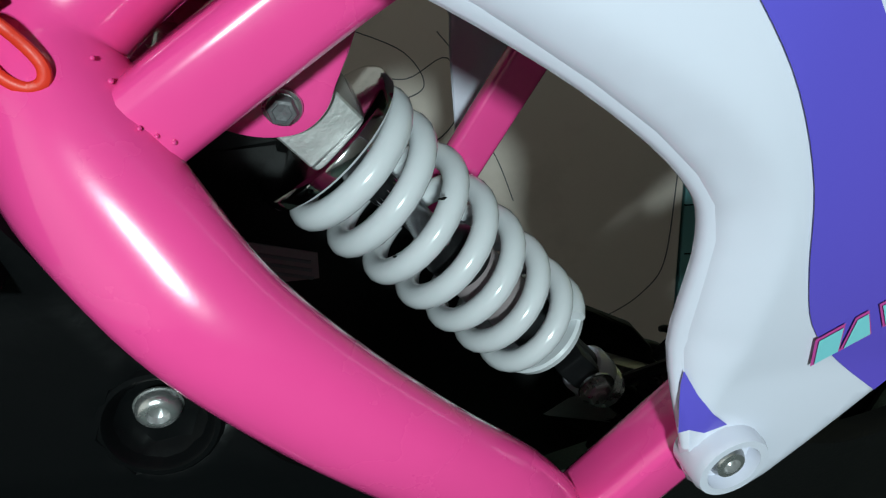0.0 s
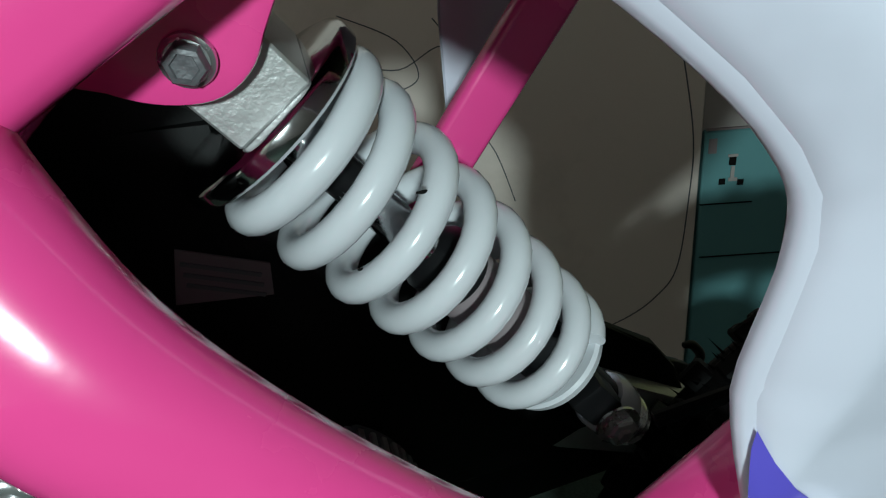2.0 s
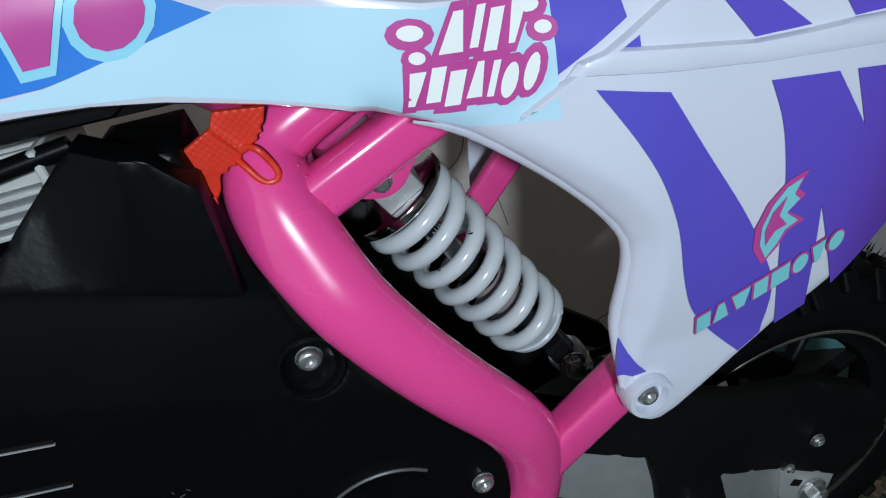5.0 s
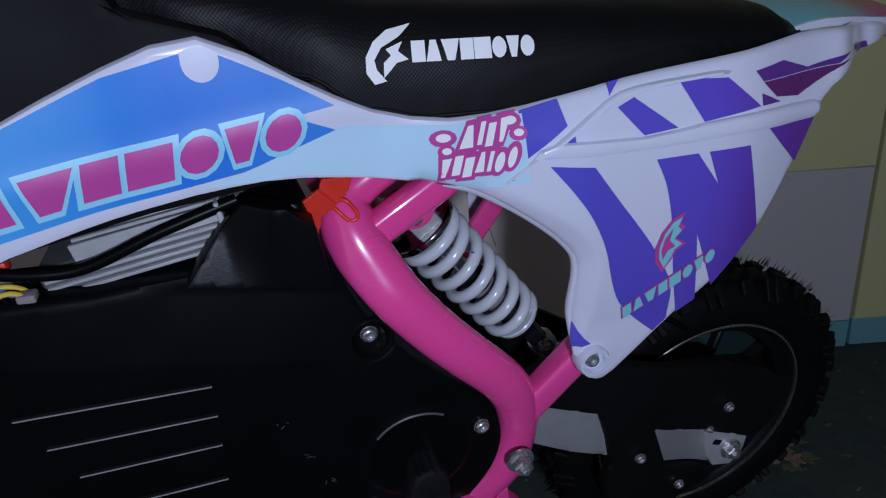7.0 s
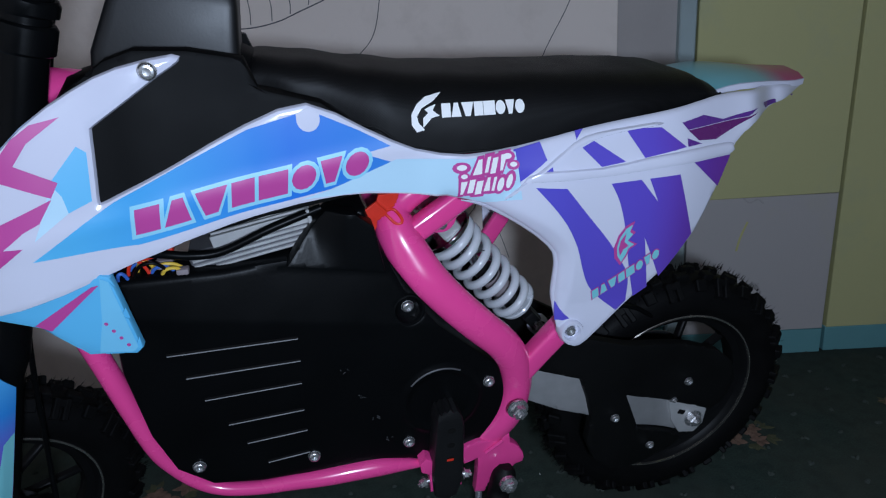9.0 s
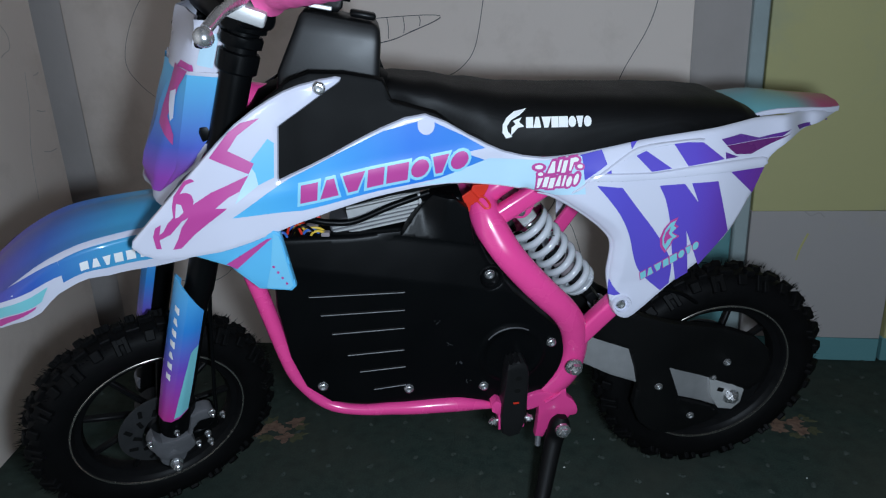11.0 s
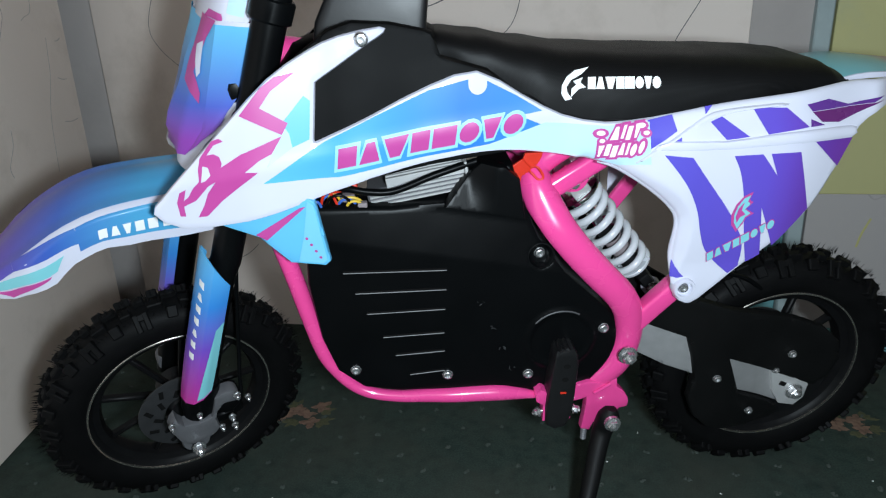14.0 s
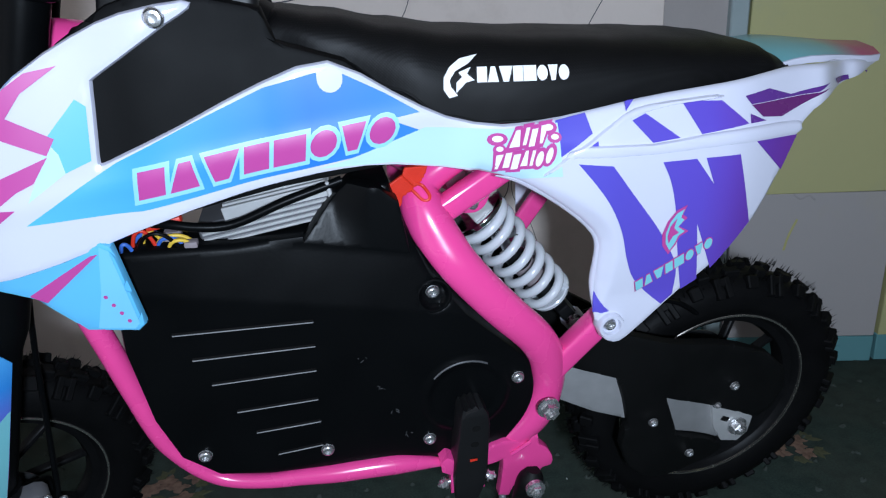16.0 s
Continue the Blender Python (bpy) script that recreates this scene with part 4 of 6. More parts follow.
part("connector", block(-0.150, -0.050, 0.506, 0.016, 0.012, 0.010, 0.002, 1), PAPER, bike)
rw = random.Random(11)
for k, (m, x0, x1, h) in enumerate(((BLUEW, -0.187, -0.147, 0.0150), (YELLOWW, -0.176, -0.156, 0.0165), (YELLOWW, -0.168, -0.128, 0.0120), (BLUEW, -0.165, -0.138, 0.0110), (RED, -0.183, -0.160, 0.0210), (YELLOWW, -0.155, -0.130, 0.0100), (BLACK, -0.180, -0.140, 0.0190), (BLUEW, -0.190, -0.178, 0.0130))):
    y = -0.056 - 0.0022 * k
    pts = [(x0, y + 0.004, 0.492), (x0 + 0.25 * (x1 - x0), y, 0.4985 + 0.75 * h), (x0 + 0.55 * (x1 - x0), y, 0.4985 + h), (x0 + 0.8 * (x1 - x0), y + 0.002, 0.4985 + 0.6 * h), (x1, y + 0.004, 0.493)]
    part("wire", tube(pts, 0.0017, 8), m, bike)
part("wire_plug", block(-0.133, -0.064, 0.502, 0.011, 0.010, 0.008, 0.0015, 2), PAPER, bike)
part("fuse_holder", moved(block(0, 0, 0, 0.030, 0.010, 0.007, 0.002, 2), pose(-0.152, -0.060, 0.523, 0, -10, 0)), RED, bike)
part("power_cable", tube([(-0.175, -0.055, 0.523), (-0.150, -0.066, 0.524), (-0.125, -0.068, 0.519), (-0.095, -0.066, 0.518), (-0.049, -0.062, 0.533), (0.0, -0.055, 0.545)], 0.0042, 12), BLACK, bike, "thick black power cable")
under = [(-0.145, 0.530), (-0.05, 0.548), (0.045, 0.560), (0.07, 0.575), (0.07, 0.62), (-0.16, 0.60), (-0.185, 0.545)]
part("battery_box", sheet(under, lambda x, z: -0.072, 0.144, 0.02, 0.006), MATT, bike, "black battery box under the seat")

# -- white bodywork --
half_width = table([(-0.36, 0.128), (-0.25, 0.124), (-0.15, 0.108), (-0.05, 0.095), (0.08, 0.089), (0.15, 0.096), (0.24, 0.109), (0.34, 0.114), (0.44, 0.097), (0.50, 0.068), (0.56, 0.045)])
slim = table([(0.10, 0.0), (0.24, 0.015), (0.34, 0.011), (0.46, 0.0)])
rim_line = [(0.116, 0.554), (0.151, 0.544), (0.187, 0.523), (0.214, 0.500), (0.223, 0.480), (0.222, 0.440), (0.226, 0.402)]


def drawn(pts):
    """The lower rear of the bodywork is slimmer than first drawn: its lines sit a little back and down."""
    return [(x + 0.45 * slim(x), z - 0.62 * slim(x) * max(0.0, min(1.0, (0.600 - z) / 0.035))) for x, z in pts]


opening = drawn(smooth_loop(rim_line, 3, False))


def body_y(x, z):
    """Outer skin of the near-side bodywork."""
    y = -half_width(x)
    up = z - (0.578 + 0.125 * (x + 0.156))  # over the crease that runs along the tank film
    w = max(0.0, min(1.0, (x - 0.14) / 0.08))
    w = w * w * (3 - 2 * w)
    y += (1 - w) * (0.052 * (math.sqrt(up * up + 0.007 ** 2) + up) - 0.0016 * math.exp(-(up / 0.009) ** 2))
    y += w * (0.25 * max(0.0, z - 0.575) + 0.5 * (z - 0.515) ** 2 - 0.15 * max(0.0, 0.42 - z))
    if 0.10 < x < 0.29 and 0.385 < z < 0.60:
        # chamfer towards the opening round the shock
        d = dist_to(x, z, opening + opening[::-1])
        wide = 0.009 + 0.006 * max(0.0, min(1.0, (x - 0.17) / 0.05))
        wide *= max(0.05, min(1.0, (z - 0.395) / 0.04))
        y += 0.55 * max(0.0, wide - d)
    return y


side = [(-0.343, 0.530), (-0.330, 0.548), (-0.300, 0.577), (-0.255, 0.620), (-0.213, 0.658), (-0.174, 0.681), (-0.141, 0.694), (-0.100, 0.700), (-0.096, 0.694), (-0.113, 0.6842), (-0.148, 0.6625), (-0.1650, 0.6520), (-0.1672, 0.6485), (-0.1690, 0.633), (-0.1722, 0.607), (-0.1737, 0.5945), (-0.1715, 0.5930), (-0.158, 0.598), (-0.115, 0.615), (-0.053, 0.641), (-0.003, 0.653), (0.045, 0.627), (0.089, 0.604), (0.134, 0.595), (0.183, 0.598), (0.230, 0.606), (0.275, 0.612), (0.335, 0.618), (0.400, 0.624), (0.440, 0.6242), (0.475, 0.6230), (0.512, 0.6200), (0.540, 0.6172), (0.5520, 0.6155), (0.5525, 0.6125), (0.540, 0.6095), (0.512, 0.6040), (0.480, 0.5985), (0.450, 0.5915), (0.424, 0.577), (0.414, 0.557), (0.400, 0.528), (0.382, 0.495), (0.352, 0.464), (0.296, 0.412), (0.262, 0.379), (0.247, 0.373), (0.232, 0.383), (0.226, 0.402), (0.222, 0.440), (0.223, 0.480), (0.214, 0.500), (0.187, 0.523), (0.151, 0.544), (0.116, 0.554), (0.043, 0.566), (0.0, 0.567), (-0.044, 0.562), (-0.118, 0.548), (-0.180, 0.530), (-0.249, 0.514), (-0.315, 0.511)]
fairing = part("side_fairing", sheet(drawn(side), body_y, 0.0035, 0.0042, 0.004, 2), WHITE, bike, "glossy white plastic side fairing with printed film")
a, b = side.index((0.352, 0.464)), side.index((0.116, 0.554))
side_far = side[:a + 1] + [(0.310, 0.500), (0.270, 0.520), (0.240, 0.474), (0.208, 0.431), (0.206, 0.500), (0.185, 0.546)] + side[b:]
far = sheet(drawn(side_far), body_y, 0.0035, 0.016, 0.004)
part("side_fairing", moved(far, Matrix.Diagonal((1, -1, 1, 1))), WHITE, bike, "white side fairing of the far side")
# inner return lip of the opening round the shock
lip = drawn(smooth_loop([(0.130, 0.551), (0.151, 0.544), (0.187, 0.523), (0.214, 0.500), (0.223, 0.480), (0.222, 0.440), (0.226, 0.404)], 5, False))
rows = [[], [], [], [], []]
for i, (x, z) in enumerate(lip):
    (ax, az), (bx, bz) = lip[max(0, i - 1)], lip[min(len(lip) - 1, i + 1)]
    l = math.hypot(bx - ax, bz - az)
    nx, nz = (bz - az) / l, -(bx - ax) / l
    k = min(1.0, i / 8) * min(1.0, (len(lip) - 1 - i) / 5 * 0.7 + 0.3)
    for r, (o, d) in zip(rows, ((-0.003, 0.0006), (-0.0002, 0.0018), (0.0006, 0.0032), (0.0006, 0.0042), (0.0004, 0.0052))):
        r.append((x + nx * o * k, body_y(x, z) + 0.0004 + d * k, z + nz * o * k))
bm = bmesh.new()
vv = [[bm.verts.new(p) for p in r] for r in rows]
for a, b in zip(vv, vv[1:]):
    for k in range(len(a) - 1):
        bm.faces.new((a[k], a[k + 1], b[k + 1], b[k]))
bmesh.ops.recalc_face_normals(bm, faces=bm.faces[:])
bmesh.ops.solidify(bm, geom=bm.faces[:], thickness=0.0012)
part("fairing_lip", bm, WHITE, fairing)
# boss with its screw at the lower corner
boss = lathe([(0.0135, 0.008), (0.0135, -0.004), (0.0125, -0.0060), (0.0098, -0.0060), (0.0088, -0.001), (0.0001, -0.001)], 32)
part("screw_boss", moved(boss, pose(0.2470, body_y(0.247, 0.388), 0.3880)), WHITE, fairing)
bolts(fairing, [(0.2460, body_y(0.247, 0.388) - 0.0005, 0.3890)], 0.0062, 0.0055)
bolts(fairing, [(-0.119, body_y(-0.119, 0.690) - 0.0005, 0.690)], 0.0068, 0.0055)


def decal(name, outline, mat, label="", lift=0.0007, step=0.0045, per=1, parent=None, skin=body_y):
    if skin is body_y:
        outline = drawn(outline)
    return part(name, sheet(outline, lambda x, z: skin(x, z) - lift, 0, step, 0, per), mat, parent or fairing, label)


decal("film_panel", [(-0.228, 0.556), (-0.189, 0.579), (-0.163, 0.593), (-0.115, 0.613), (-0.053, 0.637), (-0.002, 0.648), (0.038, 0.627), (0.066, 0.610), (0.041, 0.606), (0.068, 0.594), (0.009, 0.577), (-0.073, 0.566), (-0.152, 0.554)], BLUE, "blue graded film panel")
decal("film_panel", [(-0.018, 0.571), (0.009, 0.5765), (0.070, 0.597), (0.134, 0.592), (0.178, 0.595), (0.184, 0.553), (0.150, 0.549), (0.116, 0.558), (0.043, 0.570)], PALE, "pale blue film panel", 0.0010)
cap_c = [(-0.003 + 0.0098 * math.cos(a), 0.6405 + 0.0105 * math.sin(a)) for a in (math.pi + i * math.pi / 10 for i in range(11))] + [(0.0066, 0.6450), (-0.001, 0.6495), (-0.0040, 0.6495), (-0.0126, 0.6465)]
decal("round_tab", [p for p in cap_c], WHITE, "", 0.0016)
rear_skin = lambda x, z: body_y(x, z)  # these films are drawn in place
for pts, film in (([(0.180, 0.596), (0.206, 0.601), (0.212, 0.584), (0.184, 0.563)], PURPLE),
                  ([(0.2405, 0.6085), (0.2488, 0.6095), (0.2416, 0.6001)], PURPLE),
                  ([(0.2063, 0.5743), (0.2166, 0.5787), (0.2173, 0.5728)], PURPLE),
                  ([(0.2473, 0.5926), (0.2595, 0.5977), (0.2906, 0.5762), (0.2659, 0.5733)], PURPLE),
                  ([(0.2922, 0.6059), (0.3294, 0.6045), (0.3565, 0.5836), (0.3105, 0.5781)], PURPLE),
                  ([(0.3524, 0.6065), (0.3801, 0.6100), (0.4070, 0.6023), (0.4556, 0.6072), (0.4400, 0.6010), (0.3594, 0.5990)], PLUM),
                  ([(0.3594, 0.5985), (0.4400, 0.6005), (0.4560, 0.6030), (0.3953, 0.5849), (0.3724, 0.5874)], MAROON),
                  ([(0.3578, 0.5915), (0.3763, 0.5839), (0.3584, 0.5834)], PLUM),
                  ([(0.4694, 0.6086), (0.4960, 0.6076), (0.4974, 0.6034), (0.4747, 0.6027)], PLUM),
                  ([(0.5210, 0.6085), (0.5290, 0.6085), (0.5250, 0.6062)], PLUM),
                  ([(0.3669, 0.5669), (0.4170, 0.5662), (0.4050, 0.5345)], PURPLE)):
    decal("purple_stripe", pts, film, "", 0.0009, 0.004, skin=rear_skin)
decal("purple_stripe", [(0.2230, 0.4340), (0.2270, 0.4260), (0.2320, 0.4190), (0.2380, 0.4130), (0.2300, 0.4115), (0.2210, 0.4135), (0.2218, 0.4240)], PURPLE, "", 0.0009, 0.004)
left = smooth_loop([(0.196, 0.565), (0.214, 0.544), (0.228, 0.524), (0.240, 0.499), (0.248, 0.472), (0.257, 0.450), (0.272, 0.432), (0.292, 0.414)], 4, False)
right = smooth_loop([(0.303, 0.424), (0.301, 0.455), (0.288, 0.480), (0.272, 0.504), (0.246, 0.537), (0.225, 0.564)], 4, False)
decal("purple_stripe", left + right, PURPLE)
left = smooth_loop([(0.271, 0.564), (0.281, 0.545), (0.289, 0.520), (0.295, 0.492), (0.301, 0.465), (0.311, 0.428)], 4, False)
right = smooth_loop([(0.374, 0.492), (0.362, 0.522), (0.352, 0.548), (0.346, 0.564)], 4, False)
decal("purple_stripe", left + [(0.326, 0.438), (0.314, 0.500), (0.338, 0.449)] + right + [(0.312, 0.564), (0.324, 0.538), (0.303, 0.564)], PURPLE)
bands = {"moulded_rib": [(0.190, 0.5640), (0.2054, 0.5735), (0.2659, 0.5723), (0.3105, 0.5775), (0.3583, 0.5805), (0.4130, 0.5795), (0.4190, 0.5752), (0.4140, 0.5674), (0.3374, 0.5673), (0.2729, 0.5632), (0.1997, 0.5634)],
         "upper_rib": [(0.172, 0.5500), (0.2054, 0.5744), (0.2389, 0.5975), (0.2622, 0.6045), (0.3000, 0.6080), (0.3250, 0.6095), (0.3300, 0.6070), (0.2933, 0.6040), (0.2710, 0.6010), (0.2435, 0.5935), (0.2128, 0.5755), (0.1790, 0.5510)]}
for name, line_pts in bands.items():
    part(name, sheet(line_pts, lambda x, z: body_y(x, z) - 0.0040, 0.0055, 0.003, 0.0026, 2), WHITE, fairing)


MARKS = {"bar": [(0, 0), (1, 0), (1, 1), (0, 1)], "peak": [(0, 0), (1, 0), (0.70, 1), (0.30, 1)], "fan": [(0.30, 0), (0.70, 0), (1, 1), (0, 1)],
         "disc": [(0.5 + 0.5 * math.cos(k * math.tau / 14), 0.5 + 0.5 * math.sin(k * math.tau / 14)) for k in range(14)]}
BRAND = (("bar", 1.0), ("peak", 1.1), ("fan", 1.35), ("bar", 1.0), ("bar", 1.3), ("disc", 1.1), ("fan", 1.0), ("disc", 1.1))


def marks(kinds, origin, ex, ez, w, h, gap, mat, lift, parent, skin=body_y, halo=None, grow=0.003, shear=0.15, ragged=0.0):
    """A row of plain shapes where the maker's lettering stands: along ex, upwards along ez, with an outline film."""
    x = 0.0
    for k, (kind, wide) in enumerate(kinds):
        ww, lay = w * wide, []
        jolt = ragged * math.sin(k * 2.3)
        for g in ((grow, 0.0) if halo else (0.0,)):
            pts = []
            for u, v in MARKS[kind]:
                a = x + ww / 2 + (u - 0.5) * (ww + 2 * g)
                b = h / 2 + (v - 0.5) * (h + 2 * g) + jolt
                a += shear * b
                pts.append((origin[0] + a * ex[0] + b * ez[0], origin[1] + a * ex[1] + b * ez[1]))
            lay.append(pts)
        under = parent
        if halo:
            under = decal("print_outline", lay[0], halo, "", lift + 0.00005 * (k % 2), 0.006, 1, parent, skin)
        decal("print_mark", lay[-1], mat, "", lift + (0.0005 if halo else 0), 0.006, 1, under, skin)
        x += ww + gap


marks(BRAND, (-0.1530, 0.5630), (0.992, 0.1256), (0.0, 1.0), 0.0196, 0.0215, 0.0033, MAGENTA, 0.0011, fairing, halo=HALO, grow=0.0034)
# round badge: white script shapes with a thick pink outline
for cx, cz, rx, rz in ((0.129, 0.584, 0.0085, 0.0055), (0.131, 0.5755, 0.0055, 0.0045), (0.170, 0.5915, 0.0075, 0.0050), (0.1755, 0.5845, 0.0058, 0.0042)):
    ring = [(math.cos(k * math.tau / 12), math.sin(k * math.tau / 12)) for k in range(12)]
    cloud = decal("badge_cloud", [(cx + rx * c, cz + rz * q) for c, q in ring], MAGENTA, "", 0.0016)
    decal("badge_spot", [(cx + rx * 0.55 * c, cz + rz * 0.5 * q + 0.0006) for c, q in ring], WHITEINK, "", 0.0024, parent=cloud)
marks((("peak", 1.25), ("bar", 0.45), ("bar", 0.7), ("fan", 0.8)), (0.1385, 0.5770), (0.99, 0.10), (0.0, 1.0), 0.0070, 0.0135, 0.0022, WHITEINK, 0.0017, fairing, halo=MAGENTA, grow=0.0030, shear=0.22, ragged=0.001)
marks((("fan", 0.9), ("bar", 0.8), ("bar", 0.9), ("peak", 0.9), ("bar", 0.4), ("disc", 0.9), ("disc", 0.8)), (0.1255, 0.5580), (0.99, 0.12), (0.0, 1.0), 0.0066, 0.0125, 0.0018, WHITEINK, 0.0020, fairing, halo=MAGENTA, grow=0.0030, shear=0.22, ragged=0.0012)
marks(BRAND, (0.2630, 0.4330), (0.86, 0.51), (-0.35, 0.93), 0.0078, 0.0105, 0.0018, AQUA, 0.0014, fairing, halo=MAGENTA, grow=0.0009)
wing = [(0.2895, 0.471), (0.2820, 0.481), (0.2800, 0.493), (0.2835, 0.506), (0.2910, 0.5165), (0.3005, 0.5210), (0.2975, 0.5115), (0.3025, 0.5080), (0.2955, 0.5000), (0.3060, 0.4940), (0.2980, 0.4890), (0.2955, 0.4810)]
decal("bird_mark", wing, MAGENTA, "", 0.0013)
cx, cz = 0.2915, 0.4970
decal("bird_mark", [(cx + (x - cx) * 0.72, cz + (z - cz) * 0.84) for x, z in wing], AQUA, "", 0.0017)
decal("bird_mark", [(0.2875, 0.483), (0.2850, 0.491), (0.2865, 0.501), (0.2920, 0.509), (0.2905, 0.499), (0.2960, 0.4935), (0.2905, 0.4905)], MAGENTA, "", 0.0021)
# shroud graphics
decal("pink_zigzag", [(-0.1850, 0.6630), (-0.2050, 0.6600), (-0.2190, 0.6510), (-0.2420, 0.6260), (-0.2040, 0.6040), (-0.1970, 0.6150), (-0.2220, 0.6320), (-0.2100, 0.6470)], MAGENTA, "", 0.0014)
decal("pink_bird_shape", [(-0.2040, 0.6030), (-0.2160, 0.5860), (-0.2280, 0.5810), (-0.2440, 0.5700), (-0.2310, 0.5690), (-0.2530, 0.5540), (-0.2710, 0.5410), (-0.2890, 0.5250), (-0.2980, 0.5245), (-0.2900, 0.5370), (-0.2840, 0.5500), (-0.2740, 0.5620), (-0.2820, 0.5580), (-0.2970, 0.5430), (-0.3110, 0.5370), (-0.3130, 0.5410), (-0.3040, 0.5470), (-0.2970, 0.5570), (-0.2900, 0.5635), (-0.2895, 0.5750), (-0.2860, 0.5865), (-0.2720, 0.6030), (-0.2650, 0.6050), (-0.2610, 0.6020), (-0.2710, 0.5985), (-0.2790, 0.5890), (-0.2720, 0.5900), (-0.2670, 0.5870), (-0.2655, 0.5800), (-0.2670, 0.5760), (-0.2460, 0.5880)], MAGENTA, "", 0.0009, 0.005)
decal("white_bird_eye", [(-0.2845, 0.5785), (-0.2795, 0.5770), (-0.2780, 0.5690), (-0.2835, 0.5640), (-0.2880, 0.5625)], WHITE, "", 0.0014, 0.003)
decal("pink_beak", [(-0.3045, 0.5560), (-0.3095, 0.5420), (-0.3100, 0.5350), (-0.3100, 0.5265), (-0.3155, 0.5270), (-0.3160, 0.5420), (-0.3115, 0.5525)], MAGENTA, "", 0.0009, 0.004)
decal("blue_patch", [(-0.1795, 0.6400), (-0.1735, 0.6345), (-0.1780, 0.5965), (-0.1955, 0.5900), (-0.1970, 0.6040), (-0.2030, 0.6150)], SKY)
decal("pale_patch", [(-0.2030, 0.6150), (-0.1970, 0.6040), (-0.1955, 0.5900), (-0.222, 0.573), (-0.2100, 0.5960)], PALE)
# lower cowl in front of the down tube
cowl_y = lambda x, z: -0.114 - 0.05 * (x + 0.2)
cowl_o = [(-0.300, 0.513), (-0.250, 0.520), (-0.187, 0.534), (-0.180, 0.530), (-0.170, 0.458), (-0.176, 0.4525), (-0.214, 0.4575), (-0.245, 0.490)]
cowl = part("lower_cowl", sheet(cowl_o, cowl_y, 0.010, 0.01, 0.003), SKY, bike, "sky blue lower cowl with a pink slash")
decal("pink_slash", [(-0.196, 0.524), (-0.190, 0.525), (-0.236, 0.487), (-0.247, 0.494)], MAGENTA, "", 0.0008, parent=cowl, skin=cowl_y)
decal("pale_edge", [(-0.188, 0.531), (-0.182, 0.527), (-0.1735, 0.461), (-0.178, 0.4565), (-0.205, 0.4600), (-0.196, 0.490)], LIGHTSKY, "", 0.0009, parent=cowl, skin=cowl_y)
for k in range(4):
    decal("pink_dot", [(-0.193 + 0.0042 * k + 0.0017 * math.cos(a), 0.488 - 0.0078 * k + 0.0017 * math.sin(a)) for a in (i * math.tau / 8 for i in range(8))], MAGENTA, "", 0.0018, parent=cowl, skin=cowl_y)

# -- seat --
seat_top = table([(-0.050, 0.678), (-0.040, 0.686), (0.0, 0.681), (0.05, 0.671), (0.11, 0.662), (0.18, 0.657), (0.28, 0.652), (0.34, 0.648), (0.385, 0.643), (0.41, 0.632), (0.424, 0.622)])
seat_low = table([(-0.05, 0.664), (-0.03, 0.660), (0.005, 0.648), (0.05, 0.624), (0.09, 0.601), (0.125, 0.593), (0.185, 0.593), (0.26, 0.602), (0.335, 0.611), (0.424, 0.620)])
seat_half = table([(-0.05, 0.048), (0.0, 0.060), (0.08, 0.080), (0.2, 0.086), (0.30, 0.088), (0.39, 0.080), (0.424, 0.062)])
secs = []
for i in range(48):
    x = -0.05 + 0.474 * (0.5 - 0.5 * math.cos(math.pi * i / 47))
    zt, zb, w = seat_top(x), seat_low(x), seat_half(x)
    h = max(0.003, zt - zb)
    loop = []
    for k in range(41):
        a = math.pi * k / 40
        c, s = math.cos(a), math.sin(a)
        loop.append((x, -w * math.copysign(abs(c) ** 0.30, c) * (1 - 0.16 * (s ** 2)), zb + h * (abs(s) ** 0.62)))
    secs.append(loop)
seat = part("seat", loft(secs), SEATV, bike, "long black textured vinyl seat")


def seat_y(x, z):
    """Flank of the seat."""
    zt, zb, w = seat_top(x), seat_low(x), seat_half(x)
    s = max(0.0, min(0.98, (z - zb) / max(0.003, zt - zb))) ** (1 / 0.62)
    c = math.sqrt(max(0, 1 - s * s))
    return -w * c ** 0.30 * (1 - 0.16 * s * s)


decal("seat_mark", [(0.1000, 0.6185), (0.0925, 0.6170), (0.0880, 0.6240), (0.0885, 0.6330), (0.0940, 0.6410), (0.1030, 0.6465), (0.1190, 0.6490), (0.1100, 0.6425), (0.0985, 0.6375), (0.0935, 0.6310), (0.0945, 0.6255)], WHITEINK, "white printed bird mark", 0.0012, 0.005, parent=seat, skin=seat_y)
decal("seat_mark", [(0.0985, 0.6205), (0.0990, 0.6290), (0.1040, 0.6330), (0.1010, 0.6365), (0.1120, 0.6400), (0.1085, 0.6350), (0.1145, 0.6300), (0.1070, 0.6285)], WHITEINK, "", 0.0012, 0.005, parent=seat, skin=seat_y)
marks(BRAND, (0.1165, 0.6280), (1.0, -0.020), (0.0, 1.0), 0.0085, 0.0118, 0.0004, WHITEINK, 0.0012, seat, seat_y, shear=0.05)
for s in (-1, 1):
    hem = [(x, s * (seat_half(x) + 0.0004), seat_low(x) + 0.0012) for x in [-0.046 + 0.466 * k / 60 for k in range(61)]]
    part("seat_hem", tube(hem, 0.0013, 8, smooth=False), MATT, seat, "stitched hem of the seat cover")

